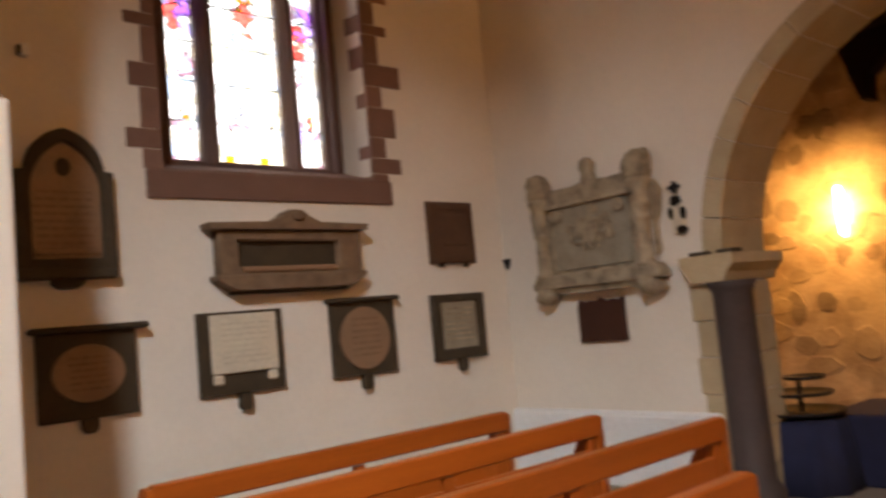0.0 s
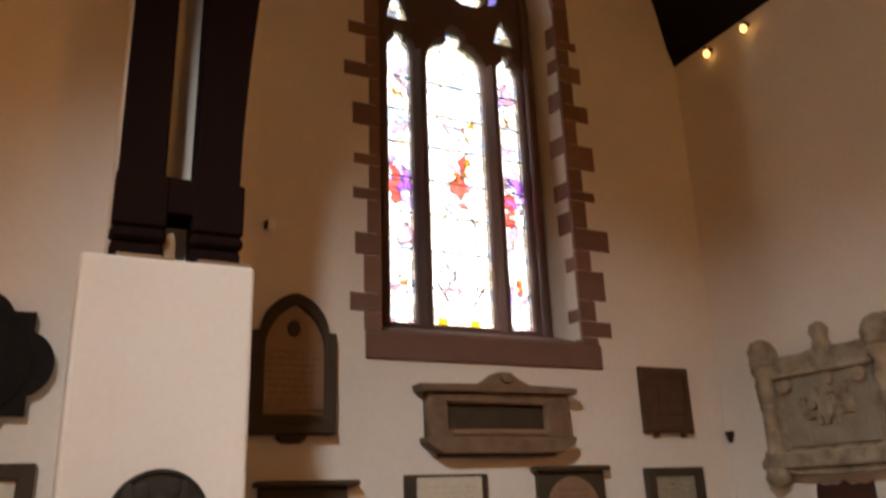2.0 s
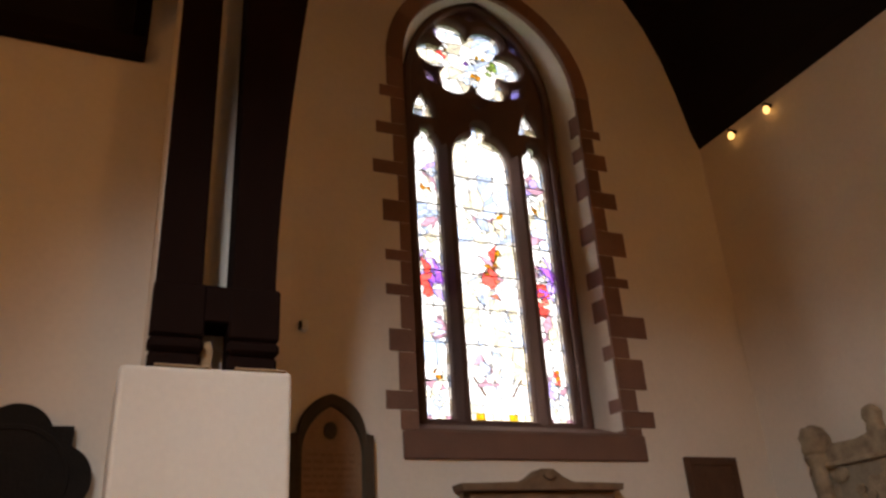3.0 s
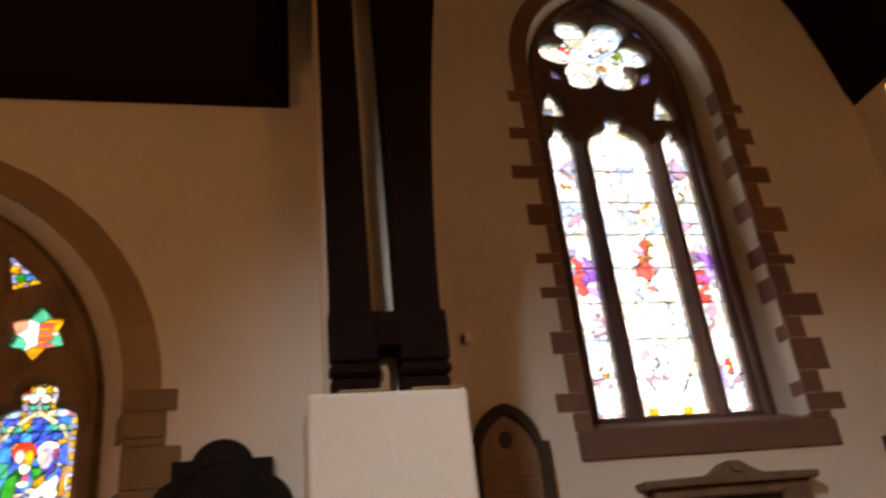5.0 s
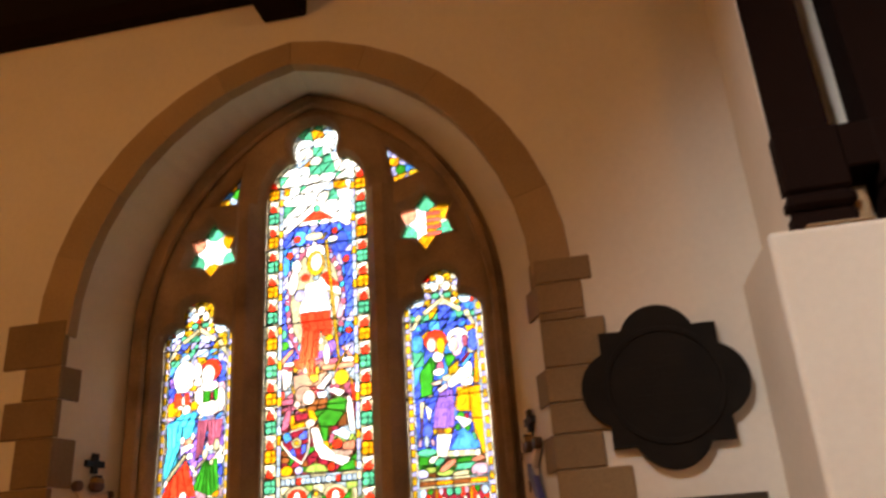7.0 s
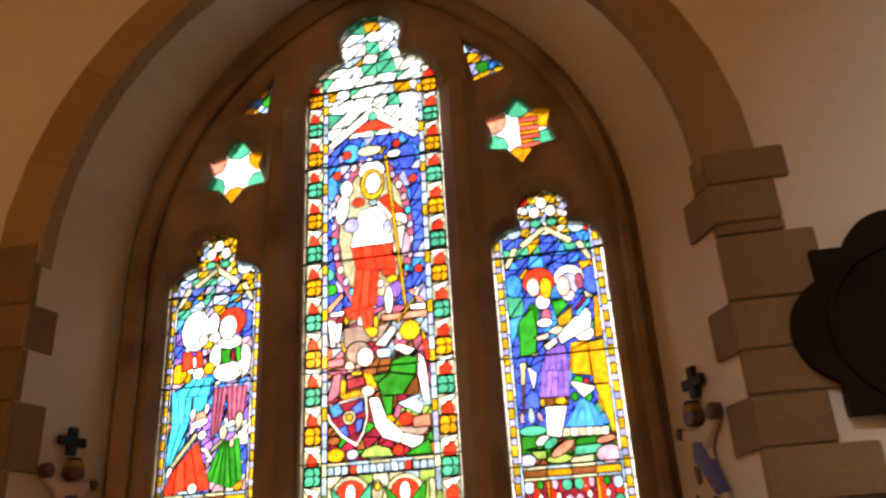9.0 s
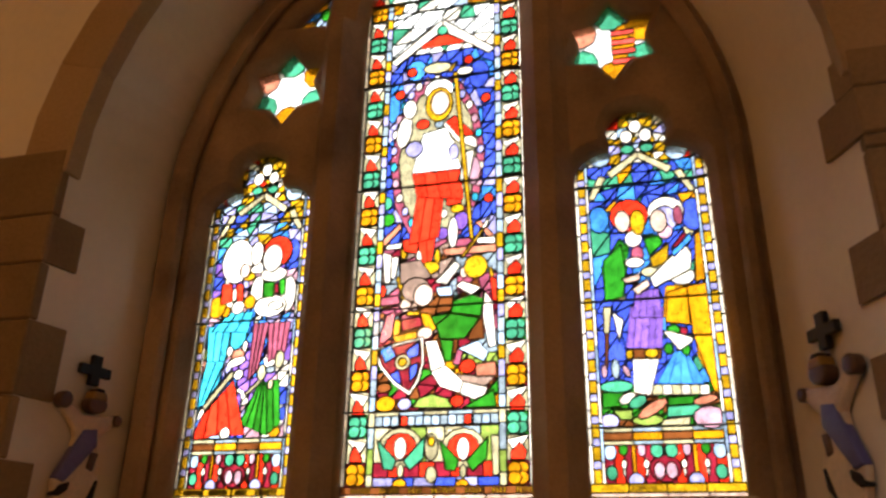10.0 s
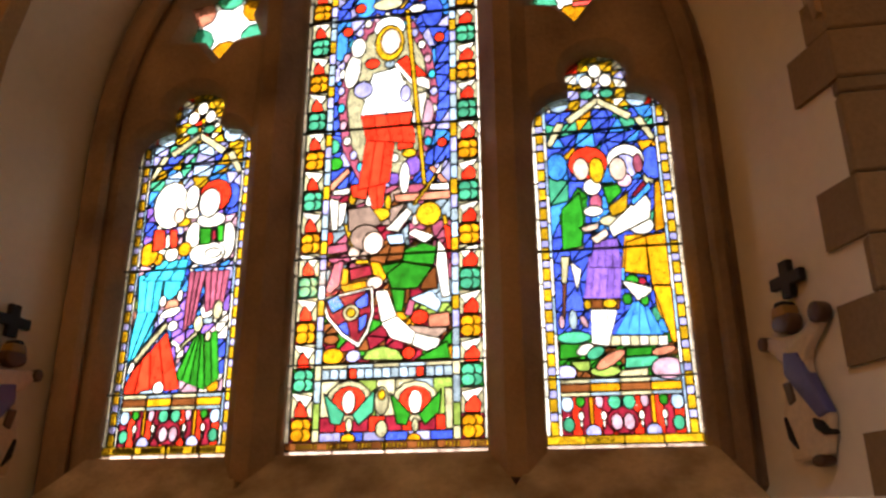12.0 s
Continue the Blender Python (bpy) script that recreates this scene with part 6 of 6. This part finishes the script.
c.crazy(["lilac", "white"], -0.75, 0.75, 5.9, 6.21, 0.2, 0.15)
c.rect("lilac", -0.15, 0.15, 7.2, 7.33)
for s in (-1, 1):
    for z0, z1 in ((6.32, 6.56), (6.86, 7.12)):
        c.rect("lilac", min(s * 0.36, s * 0.66), max(s * 0.36, s * 0.66), z0, z1)
c.build(rose_light, G_MID, 0.0, G_GLASS + 0.012, 0.003, CLEAR)


# ---- dressed stones round the windows ----
# gable window: toothed jambs, then arch stones
JAMB_LEFT = [(2.847, 2.995, 1.06), (2.995, 3.14, 1.17), (3.14, 3.44, 1.06), (3.44, 3.62, 1.13), (3.62, 3.895, 1.03), (3.895, 3.99, 1.145), (3.99, 4.19, 1.015), (4.19, 4.285, 1.14),
             (4.285, 4.535, 1.01), (4.535, 4.735, 1.15), (4.735, 4.975, 1.01), (4.975, 5.105, 1.225), (5.105, 5.37, 1.04), (5.37, 5.49, 1.19), (5.49, 5.76, 1.05), (5.76, 5.88, 1.15), (5.88, 6.2, 1.08)]
JAMB_RIGHT = [(2.847, 2.915, 1.08), (2.915, 3.055, 1.23), (3.055, 3.24, 1.08), (3.24, 3.51, 1.205), (3.51, 3.7, 1.08), (3.7, 3.905, 1.3), (3.905, 4.17, 1.08), (4.17, 4.265, 1.19),
              (4.265, 4.48, 1.07), (4.48, 4.73, 1.225), (4.73, 4.97, 1.06), (4.97, 5.145, 1.21), (5.145, 5.38, 1.06), (5.38, 5.56, 1.165), (5.56, 5.73, 1.05), (5.73, 5.83, 1.145), (5.83, 6.2, 1.08)]
WRAPS = [(2.86, 2.9, 0.1), (3.055, 3.17, 0.15), (3.51, 3.64, 0.13), (3.87, 4.07, 0.18), (4.2, 4.36, 0.2), (4.64, 4.82, 0.2), (5.1, 5.29, 0.17), (5.5, 5.64, 0.15), (5.78, 6.0, 0.14)]
for s, courses in ((-1, JAMB_LEFT), (1, JAMB_RIGHT)):
    for z0, z1, out in courses:
        x0, x1 = sorted((G_OPEN + s * 0.915, G_OPEN + s * out))
        part("jamb_stone", box(x0, x1, GABLE_Y - 0.006, GABLE_Y + 0.03, z0 + 0.002, z1 - 0.002, 0.004), RED_STONE, gable_window)
    for z0, z1, deep in WRAPS:
        lean = (0.925 - (0.82 + s * 0.05)) / 0.36
        u0, u1 = G_OPEN + s * 0.921, G_OPEN + s * (0.918 - deep * lean)
        part("jamb_stone", prism([(u0, GABLE_Y - 0.004), (u1, GABLE_Y + deep), (u1 + s * 0.03, GABLE_Y + deep), (u0 + s * 0.03, GABLE_Y - 0.004)], z0 + 0.002, z1 - 0.002, "z"), RED_STONE, gable_window)


def arch_run(cx, half, spring, apex, n=40):
    full = pointed(cx, half, spring, apex, None, n)
    return full[:n + 1]


def arch_stones(parent, cx, inner, outer, y0, y1, n, mat, bevel=0.006):
    a, b = arch_run(cx, *inner), arch_run(cx, *outer)
    for s in (-1, 1):
        for k in range(n):
            i0, i1 = round(40 * k / n), round(40 * (k + 1) / n)
            mid = (i0 + i1) // 2
            loop = [a[i0], b[i0], b[mid], b[i1], a[i1], a[mid]]
            if s < 0:
                loop = [(2 * cx - u, v) for u, v in loop][::-1]
            part("arch_stone", prism(loop, y0, y1, "y", bevel), mat, parent)


arch_stones(gable_window, G_OPEN, (0.915, 6.2, 7.235), (1.08, 6.2, 7.42), GABLE_Y - 0.008, GABLE_Y + 0.05, 6, RED_STONE)
arch_stones(nave_window, N_OPEN, (1.285, 2.98, 4.5), (1.49, 2.98, 4.66), NAVE_Y - 0.012, NAVE_Y + 0.07, 5, RING_STONE)
# courses: lower edge, upper edge, reach over the wall, depth into the reveal
N_JAMB_LEFT = [(2.81, 3.07, 1.66, 0.0), (2.63, 2.81, 1.52, 0.13), (2.425, 2.63, 1.62, 0.0), (2.17, 2.425, 1.52, 0.14), (1.97, 2.17, 1.62, 0.0), (1.75, 1.97, 1.5, 0.12), (1.3, 1.75, 1.6, 0.0)]
N_JAMB = [(2.925, 3.05, 1.575, 0.07), (2.775, 2.925, 1.52, 0.15), (2.73, 2.775, 1.52, 0.0), (2.5, 2.73, 1.605, 0.0), (2.335, 2.5, 1.53, 0.13), (2.19, 2.335, 1.6, 0.0), (2.03, 2.19, 1.525, 0.13), (1.87, 2.03, 1.635, 0.0), (1.62, 1.87, 1.5, 0.12), (1.3, 1.62, 1.6, 0.0)]
for s, courses in ((-1, N_JAMB_LEFT), (1, N_JAMB)):
    for z0, z1, out, deep in courses:
        x0, x1 = sorted((N_OPEN + s * 1.297, N_OPEN + s * out))
        part("jamb_stone", box(x0, x1, NAVE_Y - 0.017, NAVE_Y + 0.03, z0 + 0.002, z1 - 0.002, 0.006), TAN_STONE, nave_window)
        if deep:
            lean = 0.18 if s < 0 else 0.415
            u0, u1 = N_OPEN + s * 1.3, N_OPEN + s * (1.296 - deep * lean)
            put = [(u0, NAVE_Y - 0.01), (u1, NAVE_Y + deep), (u1 + s * 0.03, NAVE_Y + deep), (u0 + s * 0.03, NAVE_Y - 0.01)]
            part("jamb_stone", prism(put, z0 + 0.002, z1 - 0.002, "z"), TAN_STONE, nave_window)

# ---- crosses with carved figures on the window reveal ----
PAINT_PALE = material("pale_paint", (0.62, 0.52, 0.4), 0.6, second=(0.5, 0.4, 0.31), scale=20, bump=0.1)
PAINT_BLUE = material("blue_paint", (0.09, 0.09, 0.3), 0.5, second=(0.1, 0.1, 0.2), scale=20, bump=0.1)
PAINT_GOLD = material("gold_paint", (0.3, 0.17, 0.03), 0.5, second=(0.2, 0.1, 0.02), scale=20, bump=0.1)
PAINT_BROWN = material("brown_paint", (0.09, 0.045, 0.02), 0.5, second=(0.05, 0.02, 0.015), scale=20, bump=0.1)
def painted(bm, material_index, shape):
    for f in shape.faces:
        f.material_index = material_index
    join(bm, shape)


for s, x, lean in ((-1, -3.543, 0.17), (1, -1.112, 0.415)):
    y, along = 4.75, 1 / math.hypot(1, lean)
    # u runs along the reveal towards the glass, d stands out from it
    def bend(bm):
        for v in bm.verts:
            u, d = v.co.x, -v.co.y
            v.co = (x - s * along * (u * lean + d), y + along * (u - d * lean), v.co.z)

    cross = thing("wall_cross", (x, y, 2.255), "small black cross fixed to the reveal", "cross", "crosses on the window reveal")
    bm = prism([(-0.021, 2.257), (0.021, 2.257), (0.021, 2.292), (0.068, 2.292), (0.068, 2.328), (0.021, 2.328), (0.021, 2.366), (-0.021, 2.366), (-0.021, 2.328), (-0.068, 2.328), (-0.068, 2.292), (-0.021, 2.292)], -0.02, 0.0, "y", 0.004)
    bend(bm)
    part("cross_bar", bm, IRON, cross)
    st = bmesh.new()
    for mat, z_flat, loop in (
            (0, 0.026, [(-0.07, 1.83), (0.07, 1.82), (0.09, 1.93), (0.06, 2.02), (0.05, 2.12), (-0.035, 2.12), (-0.05, 2.02), (-0.1, 1.92)]),
            (0, 0.03, [(-0.04, 2.07), (-0.055, 2.1), (-0.13, 2.165), (-0.11, 2.185), (-0.04, 2.15), (0.03, 2.15), (0.1, 2.165), (0.125, 2.145), (0.06, 2.085)]),
            (1, 0.034, [(0.04, 2.11), (-0.02, 2.1), (-0.065, 2.0), (-0.1, 1.93), (-0.06, 1.92), (0.0, 1.99), (0.05, 2.05)]),
            (2, 0.032, [(0.065, 2.03), (0.03, 2.03), (0.02, 1.975), (0.05, 1.965)]),
            (3, 0.03, [(0.085, 1.94), (0.07, 1.94), (0.035, 1.85), (0.045, 1.85), (0.075, 1.88)]),
            (3, 0.034, [(-0.035, 1.925), (-0.075, 1.91), (-0.1, 1.875), (-0.07, 1.875), (-0.04, 1.895)]),
            (2, 0.036, ellipse(-0.04, 1.815, 0.03, 0.016, 12)),
            (2, 0.045, ellipse(0.014, 2.19, 0.042, 0.032, 14)),
            (4, 0.048, [(0.05, 2.205), (-0.02, 2.205), (-0.015, 2.235), (0.04, 2.235)]),
            (3, 0.046, [(0.035, 2.233), (-0.01, 2.233), (-0.005, 2.247), (0.03, 2.247)]),
            (2, 0.04, ellipse(0.118, 2.15, 0.02, 0.022, 10)),
            (2, 0.04, ellipse(-0.118, 2.185, 0.028, 0.03, 10))):
        painted(st, mat, prism(loop, -z_flat, 0.0, "y", 0.007))
    bend(st)
    statue = solid("small_statue", st, PAINT_PALE, "small painted carved statuette with raised arms", "statue", "statuettes on the window reveal", smooth=True)
    for extra in (PAINT_BLUE, PAINT_BROWN, IRON, PAINT_GOLD):
        statue.data.materials.append(extra)

# ---- furnishings beyond the arch ----
desk = thing("draped_table", (6.8, 1.9, 0), "table under a navy blue cloth", "table")
part("cloth", box(6.35, 7.3, 1.0, 2.85, 0.0, 0.56, 0.03, segments=2), BLUE_CLOTH, desk)
stand = thing("candle_stand", (6.2, 2.93, 0), "black iron candle stand with round trays", "candle stand")
part("stem", lathe([(0.15, 0.0), (0.14, 0.03), (0.03, 0.07), (0.022, 0.3), (0.03, 0.34), (0.022, 0.4), (0.02, 0.86)], 6.2, 2.93, 16), IRON, stand, smooth=True)
skirt = lathe([(0.36, 0.0), (0.34, 0.3), (0.31, 0.52), (0.28, 0.56), (0.02, 0.57)], 6.2, 2.93, 32)
for v in skirt.verts:
    a = math.atan2(v.co.y - 2.93, v.co.x - 6.2)
    v.co.x, v.co.y = 6.2 + (v.co.x - 6.2) * (1 + 0.07 * math.sin(9 * a)), 2.93 + (v.co.y - 2.93) * (1 + 0.07 * math.sin(9 * a))
part("cloth", skirt, BLUE_CLOTH, stand, "dark cloth hanging in folds to the floor", smooth=True)
for z, r, dx, dy in ((0.87, 0.17, 0.0, -0.05), (0.74, 0.27, 0.03, 0.02), (0.6, 0.34, 0.0, 0.0)):
    part("tray", lathe([(0.01, z - 0.012), (r - 0.02, z - 0.008), (r, z + 0.02), (r - 0.008, z + 0.02), (r - 0.03, z), (0.01, z)], 6.2 + dx, 2.93 + dy, 24), IRON, stand, smooth=True)

# ---- timber brace beyond the arch ----
brace = thing("roof_brace", (8.6, 2.95, 4.15), "curved dark oak roof brace below the ceiling", "beam")
part("timber", prism([(3.2, 4.145), (3.12, 3.95), (3.04, 3.62), (2.98, 3.44), (2.9, 3.44), (2.88, 3.7), (2.7, 3.85), (2.3, 3.95), (2.3, 4.145)], 8.5, 8.75, "x", 0.01), ROOF_OAK, brace)

# ---- unseen warm lamps, added behind the walk to warm the walls ----
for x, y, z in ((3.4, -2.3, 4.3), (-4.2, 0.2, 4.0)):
    ob = thing("unseen_warm_lamp", (x, y, z - 0.15), "unseen warm globe lamp on a long rod, added to warm the walls", "lamp", "pendant lamps")
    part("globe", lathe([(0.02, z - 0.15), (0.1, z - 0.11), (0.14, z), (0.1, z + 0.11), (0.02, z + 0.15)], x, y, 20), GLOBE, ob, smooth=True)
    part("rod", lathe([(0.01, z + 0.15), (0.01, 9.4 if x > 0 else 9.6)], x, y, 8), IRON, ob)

# ---- uneven rubble of the wall beyond the arch ----
rnd = random.Random(91)
for k in range(150):
    y, z = 0.9 + (k % 15) * 0.27 + rnd.uniform(-0.1, 0.1), 0.2 + (k // 15) * 0.4 + rnd.uniform(-0.12, 0.12)
    ry, rz, n = rnd.uniform(0.12, 0.26), rnd.uniform(0.1, 0.24), rnd.choice((6, 7, 8, 9))
    out = rnd.uniform(0.006, 0.022)
    loop = [(min(y + ry * rnd.uniform(0.75, 1.15) * math.cos(2 * math.pi * i / n), 4.98), min(max(z + rz * rnd.uniform(0.75, 1.15) * math.sin(2 * math.pi * i / n), 0.01), 4.13)) for i in range(n)]
    bm = prism(loop, 9.005 - out, 9.03, "x")
    for v in bm.verts:
        if v.co.x < 9.0:
            v.co = Vector((v.co.x + rnd.uniform(-0.004, 0.008), y + (v.co.y - y) * 0.8, z + (v.co.z - z) * 0.8))
    part("stone", bm, ROUGH_STONE, chancel_wall)
